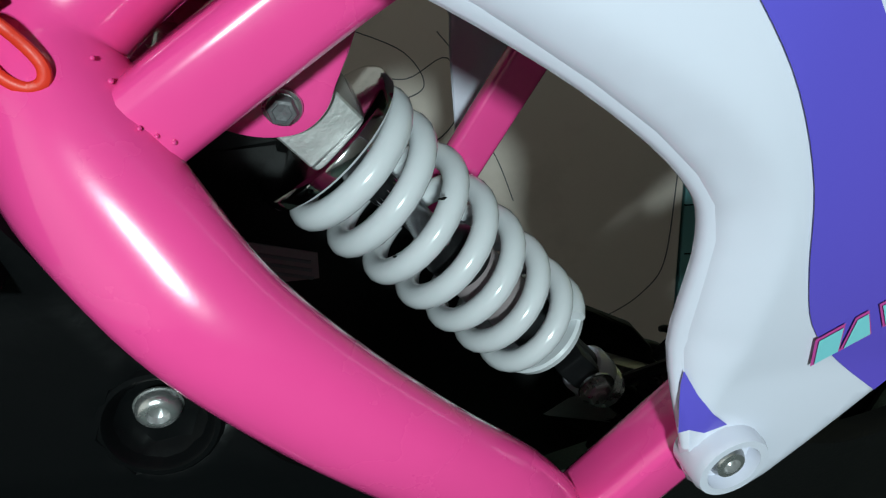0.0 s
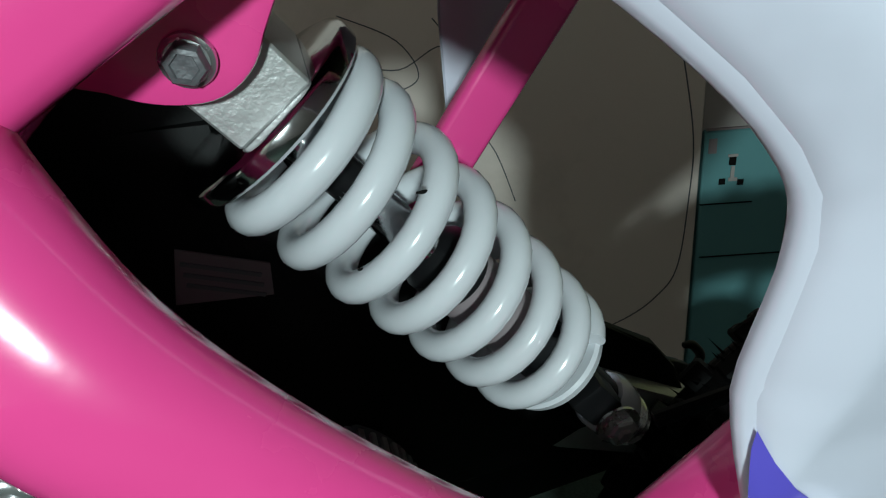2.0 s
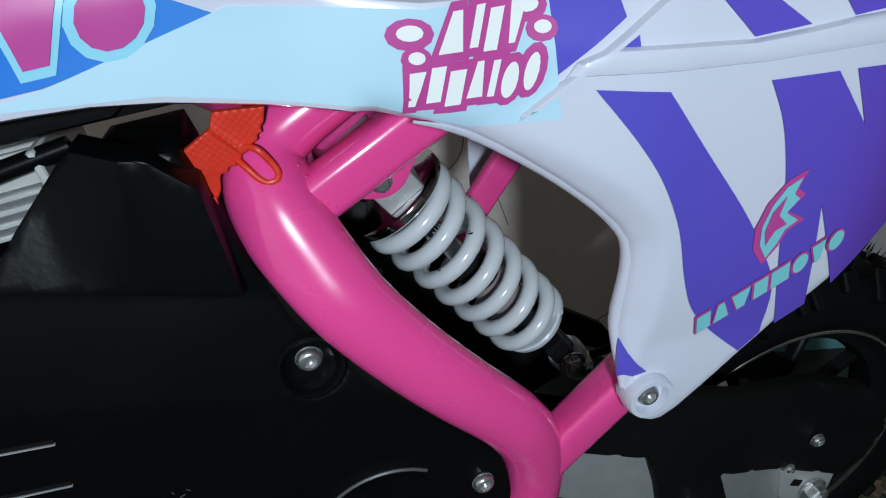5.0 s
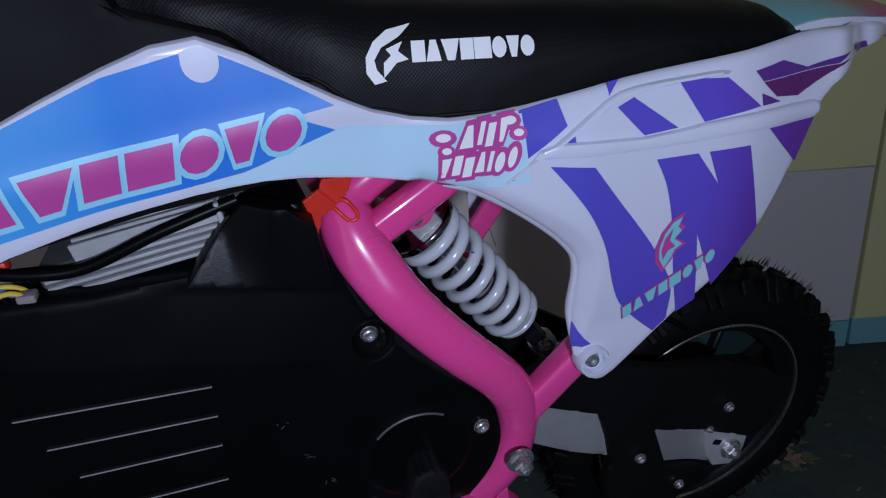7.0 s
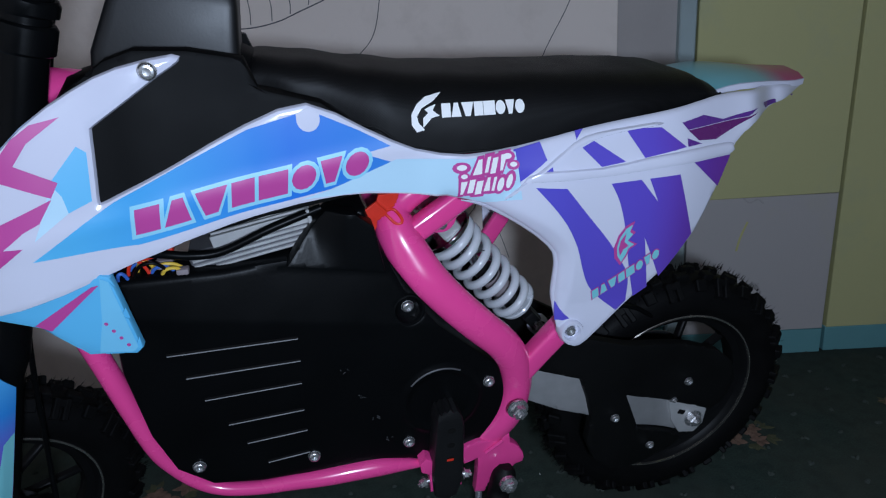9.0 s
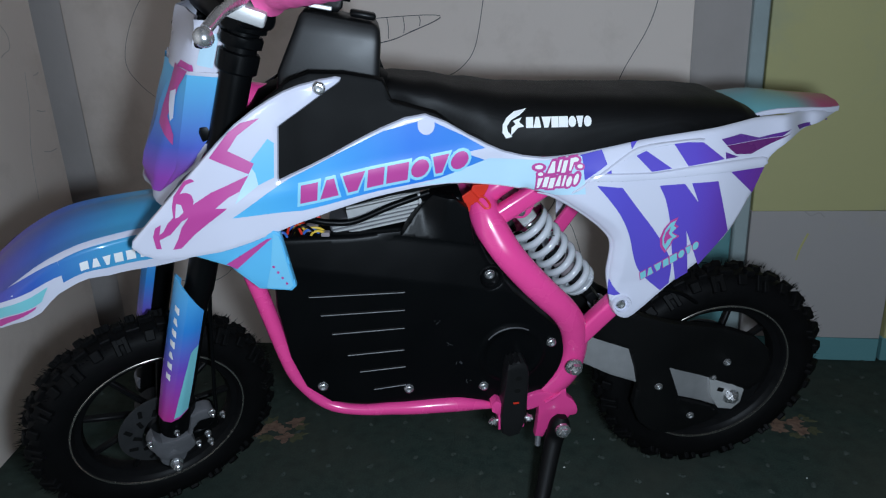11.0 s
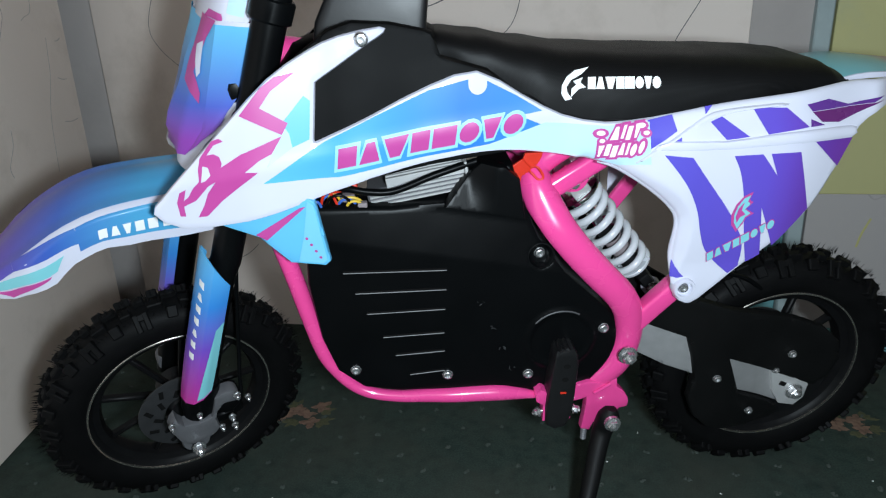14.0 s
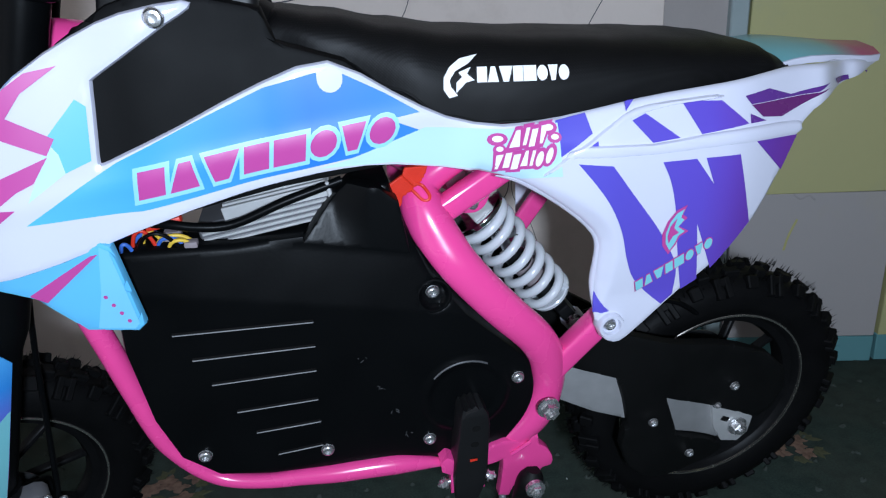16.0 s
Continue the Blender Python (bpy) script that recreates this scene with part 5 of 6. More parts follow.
# -- tank block and charger box --
secs = []
for i in range(20):
    x = -0.235 + 0.245 * i / 19
    zt = table([(-0.235, 0.630), (-0.19, 0.680), (-0.12, 0.702), (-0.06, 0.694), (0.01, 0.650)])(x)
    w = table([(-0.235, 0.045), (-0.15, 0.060), (-0.05, 0.056), (0.01, 0.052)])(x)
    zb = 0.585
    loop = []
    for k in range(25):
        a = math.pi * k / 24
        c, s = math.cos(a), math.sin(a)
        loop.append((x, -w * math.copysign(abs(c) ** 0.4, c) * (1 - 0.25 * s ** 3), zb + (zt - zb) * (abs(s) ** 0.55)))
    secs.append(loop)
tank = part("tank_cover", loft(secs), TANKM, bike, "matt black tank cover")
flank = [(-0.200, 0.560), (-0.215, 0.640), (-0.185, 0.676), (-0.150, 0.699), (-0.128, 0.7055), (-0.090, 0.702), (-0.048, 0.692), (-0.040, 0.668), (0.010, 0.652), (0.050, 0.620), (0.050, 0.585)]
for s in (1, -1):
    part("tank_flank", moved(sheet(flank, lambda x, z: body_y(x, z) + 0.0045, 0.016, 0.008, 0.003), Matrix.Diagonal((1, s, 1, 1))), TANKM, tank, "flat grained side of the tank cover")
cb = []
for z, x0, x1, w in ((0.680, -0.172, -0.052, 0.046), (0.700, -0.168, -0.050, 0.046), (0.735, -0.146, -0.047, 0.043), (0.752, -0.137, -0.047, 0.041), (0.757, -0.133, -0.050, 0.038), (0.759, -0.126, -0.057, 0.03)):
    cx, hx = (x0 + x1) / 2, (x1 - x0) / 2
    k = max(0.0, min(1.0, (z - 0.700) / 0.05))
    ring = [(cx + hx * math.copysign(abs(math.cos(a)) ** 0.14, math.cos(a)), w * math.copysign(abs(math.sin(a)) ** 0.14, math.sin(a))) for a in (q * math.tau / 40 for q in range(40))]
    cb.append([(x, y, z - 0.22 * k * (x + 0.105)) for x, y in ring])
boxp = part("charger_box", loft(cb), BOXM, bike, "black moulded charger box with a lid")
LID = pose(-0.112, -0.004, 0.768, 0, 12, 0)
lid = [(-0.026, -0.004), (-0.022, 0.012), (-0.010, 0.0165), (0.022, 0.0170), (0.031, 0.0150), (0.032, 0.0090), (0.024, 0.0085), (0.020, -0.004)]
part("box_lid", moved(moved(sheet(lid, lambda x, z: -0.024, 0.048, 0.008, 0.002, 2), Matrix()), LID), BLACK, boxp, "black flip lid")
part("lid_hinge", moved(lathe([(0.0001, -0.012), (0.0035, -0.012), (0.0035, 0.012), (0.0001, 0.012)], 14), LID @ pose(-0.020, -0.018, 0.0)), STEEL, boxp)
part("lid_spring", moved(block(0.0, -0.0265, -0.001, 0.026, 0.004, 0.005, 0.001, 1), LID), ALU, boxp, "small bright latch plate")
part("box_knob", moved(block(0.048, -0.018, -0.002, 0.030, 0.020, 0.008, 0.003, 2), LID), BLACK, boxp)

# -- tail --
secs = []
for i in range(12):
    x = 0.36 + 0.19 * i / 11
    w = table([(0.36, 0.070), (0.45, 0.060), (0.52, 0.045), (0.55, 0.034)])(x)
    z = table([(0.36, 0.618), (0.45, 0.628), (0.55, 0.620)])(x)
    secs.append([(x, y, z + dz) for y, dz in ((-w, -0.006), (-w, 0.0), (-w * 0.7, 0.005), (0, 0.008), (w * 0.7, 0.005), (w, 0.0), (w, -0.006), (0, -0.002))])
tail = part("tail_fender", loft(secs), WHITE, bike, "white tail fender with a teal and pink top film")
secs = [[(p[0], p[1] * 0.985, p[2] + 0.0008) for p in s[1:6]] for s in secs[1:]]
bm = bmesh.new()
rows = [[bm.verts.new(p) for p in s] for s in secs]
for a, b in zip(rows, rows[1:]):
    for k in range(4):
        bm.faces.new((a[k], a[k + 1], b[k + 1], b[k]))
part("tail_film", bm, TAILFILM, tail, "teal and pink film")

# -- red strap at the frame joint --
strap_o = [(0.0374, 0.5363), (0.0529, 0.547), (0.0553, 0.5540), (0.0760, 0.5540), (0.0744, 0.5473), (0.0728, 0.5450), (0.0730, 0.5432), (0.0708, 0.5418), (0.0710, 0.5398), (0.0680, 0.5380), (0.0655, 0.5354), (0.0630, 0.5335), (0.0632, 0.5318), (0.0605, 0.5308), (0.0600, 0.5292), (0.0572, 0.5290), (0.0560, 0.5268), (0.0535, 0.5262), (0.0526, 0.5240), (0.0520, 0.5190), (0.0500, 0.5150), (0.0462, 0.5150), (0.0449, 0.5210), (0.0430, 0.5270)]


def strap_y(x, z):
    """Rows of small dimples, a fold across the band and a smooth tail."""
    y = -0.0605 - 0.1 * (z - 0.53)
    u, v = (x + z) * 0.7071, (x - z) * 0.7071
    if z > 0.527:
        y -= 0.00045 * max(0.0, math.sin(u * 2600)) * max(0.0, math.sin(v * 2600))
    fold = (x - 0.0590) * 0.74 + (z - 0.5412) * 0.67
    y -= 0.0012 * max(0.0, 1 - abs(fold) / 0.0016)
    return y


strap = part("red_strap", sheet(strap_o, strap_y, 0.0030, 0.0008, 0.0008), RED, bike, "bright red dimpled plastic strap tied round the frame")
lp = [(0.0635, -0.0612, 0.5362), (0.0668, -0.0630, 0.5378), (0.0705, -0.0662, 0.5366), (0.0745, -0.0662, 0.5310), (0.0766, -0.0668, 0.5265), (0.0757, -0.0672, 0.5232), (0.0725, -0.0674, 0.5222), (0.0688, -0.0668, 0.5242), (0.0650, -0.0650, 0.5285), (0.0616, -0.0612, 0.5318)]
loop = tube(lp, 0.0015, 10)
bmesh.ops.scale(loop, vec=(1, 0.75, 1), space=Matrix.Translation((0, 0.063, 0)), verts=loop.verts)
part("strap_loop", loop, RED, strap, "red plastic loop of the strap")
part("cord_end", tube([(0.0480, -0.0600, 0.5170), (0.0482, -0.0610, 0.5110), (0.0510, -0.0620, 0.5003), (0.0552, -0.0660, 0.4866), (0.0600, -0.0640, 0.4760)], 0.0019, 12), ORANGE, strap, "orange-red tail of the strap")

# -- swingarm, chain guard, axle --
taper = table([(0.33, 0.0), (0.44, 0.018)])  # the rear end narrows towards the axle
arm = [(0.19, 0.300), (0.2209, 0.3175), (0.2817, 0.2910), (0.3512, 0.2500), (0.3899, 0.2290), (0.4396, 0.2030), (0.4803, 0.1825), (0.4881, 0.1751), (0.4861, 0.1524), (0.4744, 0.1401), (0.4474, 0.1461), (0.3766, 0.1812), (0.307, 0.2195), (0.2585, 0.2415), (0.2172, 0.2665), (0.20, 0.275)]
swing = part("swingarm", sheet(arm, lambda x, z: -0.068 + taper(x), 0.022, 0.010, 0.002), SANDCAST, bike, "sand-cast aluminium swingarm")
part("swingarm", sheet(arm, lambda x, z: 0.048, 0.022, 0.02, 0.004), ALU, bike, "sand-cast aluminium swingarm of the far side")
part("adjuster_plate", sheet([(0.428, 0.2060), (0.446, 0.2050), (0.4820, 0.1840), (0.4905, 0.1760), (0.4885, 0.1520), (0.4760, 0.1385), (0.452, 0.1440), (0.437, 0.168)], lambda x, z: -0.056, 0.008, 0.01, 0.0012), ALU, swing, "bright end plate with a chamfered tip")
part("adjuster_slot", moved(block(0, 0, 0, 0.011, 0.002, 0.007, 0.0008, 2), pose(0.4500, -0.0560, 0.1810, 0, 25, 0)), VOID, swing)
part("adjuster_strip", moved(block(0, 0, 0, 0.034, 0.010, 0.004, 0.001, 1), pose(0.4520, -0.052, 0.2045, 0, 27, 0)), STEEL, swing, "bright chain adjuster strip")
part("axle_nut", moved(hexnut(0.0095, 0.010), pose(0.469, -0.057, 0.167, 0, 12, 0)), STEEL, swing, "steel axle nut")
part("adjuster_bolt", moved(hexnut(0.0045, 0.006), pose(0.4330, -0.055, 0.2085)), STEEL, swing)
guard = [(0.206, 0.330), (0.236, 0.362), (0.262, 0.355), (0.290, 0.347), (0.3416, 0.3275), (0.400, 0.3090), (0.4499, 0.2931), (0.490, 0.2760), (0.516, 0.252), (0.526, 0.220), (0.516, 0.192), (0.4990, 0.1740), (0.4850, 0.1800), (0.4396, 0.2005), (0.3899, 0.2260), (0.3500, 0.2465), (0.3640, 0.2130), (0.3780, 0.1790), (0.4200, 0.1580), (0.4480, 0.1440), (0.4560, 0.1320), (0.4400, 0.1200), (0.4000, 0.1130), (0.3600, 0.1180), (0.3350, 0.1280), (0.3120, 0.1500), (0.2980, 0.1850), (0.3020, 0.2230), (0.2945, 0.2540), (0.2825, 0.2885), (0.25, 0.3030), (0.215, 0.319)]
cg = part("chain_guard", sheet(guard, lambda x, z: -0.076 + taper(x), 0.012, 0.01, 0.003), MATT, bike, "matt black plastic chain guard")
bolts(cg, [(0.3335, -0.078, 0.2190), (0.4487, -0.060, 0.2375), (0.4000, -0.066, 0.1450)], 0.0055, 0.0045)
sprocket = lathe([(0.030, -0.043), (0.075, -0.043), (0.075, -0.040), (0.030, -0.040)], 48, True)
part("sprocket", moved(sprocket, pose(0.45, 0, R_TYRE)), DARKMETAL, bike)
part("pivot_nut", moved(hexnut(0.0092, 0.012), pose(0.191, -0.100, 0.288, 0, 10, 0)), STEEL, bike, "steel swingarm pivot nut")
part("brake_hose", tube([(0.25, -0.04, 0.36), (0.30, -0.045, 0.372), (0.36, -0.04, 0.358), (0.40, -0.03, 0.33)], 0.003, 8), BLACK, bike)

# -- foot peg, stand --
br = [(0.128, 0.232), (0.1486, 0.2378), (0.1755, 0.232), (0.1795, 0.2395), (0.1868, 0.2390), (0.1890, 0.2250), (0.1945, 0.2205), (0.2010, 0.2130), (0.2055, 0.2050), (0.2072, 0.1970), (0.2060, 0.1885), (0.1960, 0.1870), (0.1925, 0.1780), (0.1870, 0.1845), (0.1780, 0.1860), (0.1700, 0.1790), (0.1655, 0.1690), (0.1575, 0.1465), (0.1450, 0.1500), (0.1463, 0.1719), (0.1475, 0.2110), (0.1300, 0.2060)]
bracket = part("stand_bracket", sheet(br, lambda x, z: -0.088 + 0.10 * max(0, 0.2 - z), 0.012, 0.005, 0.0016), PINK, bike, "pink stand bracket plate")
for k in range(6):
    part("stop_screw", moved(lathe([(0.0001, 0), (0.0036, 0.0004), (0.0046, 0.0015), (0.0036, 0.0026), (0.0001, 0.0030)], 12), pose(0.1505, -0.080, 0.1500 - 0.0034 * k, -90, 0, 0)), CAST, bracket)
part("bracket_web", tube([(0.1560, -0.0895, 0.2190), (0.1670, -0.0900, 0.2265), (0.1775, -0.0895, 0.2330)], 0.0022, 8, smooth=False), PINK, bracket)
LI = pose(0, 0, 0, -LEAN, 0, 0)  # bike frame from the room's
foot = LI @ Vector((0.105, -0.215, 0.012))
part("stand_leg", tube([(0.1815, -0.0925, 0.193), (0.1790, -0.0935, 0.180), (0.170, -0.096, 0.146), ((0.172 + foot.x) / 2, (-0.096 + foot.y) / 2, (0.136 + foot.z) / 2), tuple(foot)], [0.008, 0.0150, 0.0135, 0.0115, 0.0110], 16), MATT, bike, "black side stand leg")
part("stand_nut", moved(join(lathe([(0.0001, 0.003), (0.0110, 0.003), (0.0110, 0.0005), (0.0001, 0.0005)], 20), hexnut(0.0082, 0.008)), pose(0.1795, -0.1085, 0.1800)), STEEL, bike)
pegb = [(0.0945, 0.2990), (0.0975, 0.3060), (0.1005, 0.3035), (0.1035, 0.3085), (0.1070, 0.3060), (0.1105, 0.3095), (0.1140, 0.3060), (0.1180, 0.3070), (0.1235, 0.2990), (0.1260, 0.2830), (0.1243, 0.2300), (0.1215, 0.2000), (0.1149, 0.1805), (0.1001, 0.1765), (0.0885, 0.1850), (0.0875, 0.2100), (0.0897, 0.2482)]
peg = part("foot_peg", sheet(pegb, lambda x, z: -0.108, 0.026, 0.006, 0.003), BOXM, bike, "black folded foot peg with holes")
for z in (0.2820, 0.2610, 0.2400):
    part("peg_hole", moved(lathe([(0.0045, -0.0004), (0.0045, 0.004), (0.0001, 0.004)], 16), pose(0.1098 + 0.06 * (z - 0.27), -0.1083, z) @ Matrix.Diagonal((1.0, 1.0, 0.72, 1.0))), VOID, peg)
part("peg_slot", block(0.1078, -0.1080, 0.2400, 0.008, 0.002, 0.003, 0), RED, peg)
for lug, nx, turn in (([(0.0745, 0.2300), (0.0820, 0.2370), (0.0860, 0.2350), (0.0905, 0.2310), (0.0906, 0.1840), (0.0855, 0.1840), (0.0850, 0.2120), (0.0760, 0.2180)], 0.0800, -70), ([(0.1205, 0.2110), (0.1245, 0.2100), (0.1234, 0.1850), (0.1188, 0.1850)], 0.1275, 70)):
    part("peg_lug", sheet(lug, lambda a, b: -0.098, 0.02, 0.008, 0.001), PINK, bike)
    part("peg_nut", moved(hexnut(0.0052, 0.007), pose(nx, -0.094, 0.1985, 0, 0, turn)), STEEL, bike)
part("peg_pin", moved(lathe([(0.0001, 0), (0.0030, 0), (0.0030, 0.062), (0.0001, 0.062)], 12), pose(0.074, -0.093, 0.1985, 0, 0, -90)), STEEL, bike)

# -- front end, built straight and turned with the steering --
def front_part(name, bm, mat, parent=None, label=""):
    return part(name, moved(bm, STEER), mat, parent or bike, label)


def along(z, off=0.0):
    """x of the fork line at height z."""
    return HEAD.x + (z - HEAD.z) * AX.x / AX.z + off


def skin(rows, thick):
    """Skins open rows of points; thick gives it a back."""
    bm = bmesh.new()
    vv = [[bm.verts.new(p) for p in r] for r in rows]
    for a, b in zip(vv, vv[1:]):
        for k in range(len(a) - 1):
            bm.faces.new((a[k], a[k + 1], b[k + 1], b[k]))
    if thick:
        bmesh.ops.recalc_face_normals(bm, faces=bm.faces[:])
        bmesh.ops.solidify(bm, geom=bm.faces[:], thickness=thick)
    return bm


def patch(rows, corners, lift, heart, n=5):
    """A film laid on a skin of rows: four corners (row, place along the row), raised away from the heart line."""
    def at(i, v):
        i, v = max(0, min(len(rows) - 1.001, i)), max(0, min(len(rows[0]) - 1.001, v))
        a, b, fi, fv = int(i), int(v), i % 1, v % 1
        p = Vector(rows[a][b]).lerp(Vector(rows[a][b + 1]), fv)
        return p.lerp(Vector(rows[a + 1][b]).lerp(Vector(rows[a + 1][b + 1]), fv), fi)
    (i0, v0), (i1, v1), (i2, v2), (i3, v3) = corners
    out = []
    for p in range(n + 1):
        f, row = p / n, []
        for q in range(n + 1):
            g = q / n
            i = (i0 * (1 - f) + i1 * f) * (1 - g) + (i3 * (1 - f) + i2 * f) * g
            v = (v0 * (1 - f) + v1 * f) * (1 - g) + (v3 * (1 - f) + v2 * f) * g
            nrm = (at(i + 0.3, v) - at(i - 0.3, v)).cross(at(i, v + 0.2) - at(i, v - 0.2))
            c = at(i, v)
            if nrm.length < 1e-12:
                nrm = c - Vector(heart)
            if nrm.dot(c - Vector(heart)) < 0:
                nrm = -nrm
            row.append(tuple(c + nrm.normalized() * lift))
        out.append(row)
    return skin(out, 0)


for s in (-1, 1):
    y = s * 0.083
    leg = front_part("fork_leg", tube([(along(0.170), y, 0.170), (along(0.225), y, 0.225), (along(0.430), y, 0.430), (along(0.450, 0.005), y, 0.450), (along(0.80, 0.012), y, 0.80)], [0.016, 0.0185, 0.0185, 0.0180, 0.0180], 20, smooth=False), BLACK, None, "black fork leg")
    shell = ((0.0075, 0.0225), (-0.004, 0.0265), (-0.016, 0.0250), (-0.0245, 0.0165), (-0.0285, 0.0), (-0.0245, -0.0165), (-0.014, -0.0225))
    rows = []
    for k in range(11):
        f = k / 10
        row = []
        for off, out in shell:
            top = 0.474 - 1.3 * (off + 0.0285)
            low = 0.262 + 0.010 * (off + 0.010) / 0.018 * (off > -0.010)
            z = low + (top - low) * f
            pinch = 0.93 + 0.07 * min(1, 4 * f)
            row.append((along(z, off * pinch), y + s * out * pinch, z))
        rows.append(row)
    heart = (along(0.36), y, 0.36)
    fg = front_part("fork_guard", skin(rows, 0.002), FORKFILM, leg, "blue to pink graded fork guard")
    front_part("edge_stripe", patch(rows, [(0.2, 0.05), (6.8, 0.05), (6.0, 0.9), (0.2, 1.7)], 0.0006, heart), AQUA, fg, "aqua edge stripe")
    for k in range(7):
        i0, slim_by = 8.6 - 0.80 * k, 0.16 * (k % 3 == 1)
        front_part("print_mark", patch(rows, [(i0, 2.80 + slim_by), (i0 - 0.46, 2.74), (i0 - 0.40, 3.36), (i0 - 0.04, 3.42 - slim_by)], 0.0006, heart, 3), WHITEINK, fg)
    front_part("foot_clamp", tube([(along(0.235), y, 0.235), (along(0.262), y, 0.262), (along(0.275), y, 0.275)], [0.0225, 0.0235, 0.0215], 20, smooth=False), BLACK, leg, "black clamp at the foot of the leg")
    front_part("axle_lug", moved(lathe([(0.0001, -0.013), (0.017, -0.013), (0.0185, -0.010), (0.0185, 0.010), (0.0001, 0.010)], 24), pose(HEAD.x, y * 1.03, HEAD.z)), CAST, leg, "cast aluminium axle lug")
    front_part("axle_nut", moved(hexnut(0.0065, 0.012), pose(HEAD.x, -0.110, HEAD.z) if s < 0 else pose(HEAD.x, 0.099, HEAD.z, 180, 0, 0)), STEEL, leg)
A2 = along(0.2)
cast = [(-0.040, 0.232), (-0.028, 0.249), (-0.019, 0.231), (0.020, 0.228), (0.030, 0.262), (0.056, 0.266), (0.066, 0.254), (0.061, 0.242), (0.045, 0.245), (0.030, 0.232), (0.026, 0.217), (0.028, 0.201), (0.014, 0.190), (-0.010, 0.186), (-0.028, 0.196), (-0.035, 0.216)]
caliper = front_part("brake_caliper", sheet([(A2 + 0.004 + a * 0.88, 0.216 + (b - 0.216) * 0.90) for a, b in cast], lambda x, z: -0.1060, 0.020, 0.005, 0.004, 2), CAST, None, "grey cast brake caliper bracket")
front_part("caliper_body", join(block(A2 + 0.050, -0.070, 0.215, 0.034, 0.030, 0.044, 0.008, 2), block(A2 + 0.040, -0.080, 0.198, 0.030, 0.012, 0.016, 0.003, 1)), BLACK, caliper, "black caliper body")
for dx, dz, r in ((0.058, 0.254, 0.0048), (0.071, 0.244, 0.0038), (0.046, 0.218, 0.0045), (0.031, 0.207, 0.0038), (0.047, 0.201, 0.0042), (0.008, 0.243, 0.0036), (-0.027, 0.241, 0.0042)):
    front_part("caliper_bolt", moved(hexnut(r * 0.78, 0.008), pose(A2 + dx, -0.1075, dz)), STEEL, caliper)
front_part("brake_hose", tube([(A2 + 0.045, -0.08, 0.20), (A2 + 0.065, -0.085, 0.225), (A2 + 0.075, -0.07, 0.27), (along(0.45, 0.03), -0.04, 0.45), (along(0.62, 0.03), -0.02, 0.62)], 0.0028, 8), BLACK)
front_part("far_brake_part", moved(lathe([(0.0001, -0.02), (0.014, -0.018), (0.016, 0.0), (0.010, 0.012), (0.0001, 0.012)], 20), pose(along(0.25, -0.03), 0.045, 0.275, 0, 0, 25)), CAST, None, "grey far-side brake part")
for z, wide in ((0.640, 0.150), (0.775, 0.190)):
    front_part("triple_clamp", block(along(z, 0.008), 0, z, 0.050, wide, 0.034, 0.010, 2), BLACK)
for s in (-1, 1):
    for z0, z1, r in ((0.716, 0.738, 0.0225), (0.744, 0.756, 0.0235), (0.760, 0.776, 0.0260)):
        o0, o1 = 0.010, 0.011
        front_part("fork_collar", tube([(along(z0, o0), s * 0.083, z0), (along(z0 + 0.002, o0), s * 0.083, z0 + 0.002), (along(z1 - 0.002, o1), s * 0.083, z1 - 0.002), (along(z1, o1), s * 0.083, z1)], [r - 0.002, r, r, r - 0.002], 24, smooth=False), BLACK, None, "black clamp ring on the fork leg")
front_part("clamp_bolt", moved(hexnut(0.0055, 0.006), pose(along(0.64) + 0.058, -0.085, 0.640, 0, 0, 70)), STEEL)
front_part("clamp_bolt", moved(hexnut(0.0055, 0.006), pose(along(0.695) + 0.062, -0.085, 0.695, 0, 0, 70)), STEEL)
front_part("steering_stem", tube([(along(0.60, 0.03), 0, 0.60), (along(0.83, 0.03), 0, 0.83)], 0.022, 16, smooth=False), BLACK)
part("head_tube", tube([(along(0.56, 0.02), 0, 0.56), (along(0.70, 0.02), 0, 0.70)], 0.030, 18, smooth=False), PINK, bike)
part("backbone", tube([(-0.26, 0, 0.655), (-0.20, 0, 0.660), (-0.05, 0, 0.615), (0.07, 0, 0.55)], 0.022, 14), PINK, bike)
hb = [(-0.175, 0.29, 0.848), (-0.193, 0.20, 0.824), (-0.213, 0.13, 0.805), (along(0.80, 0.012), 0.06, 0.794)]
handlebar = front_part("handlebar", tube([(x, -y, z) for x, y, z in hb] + hb[::-1], 0.011, 14), BLACK, None, "black handlebar")
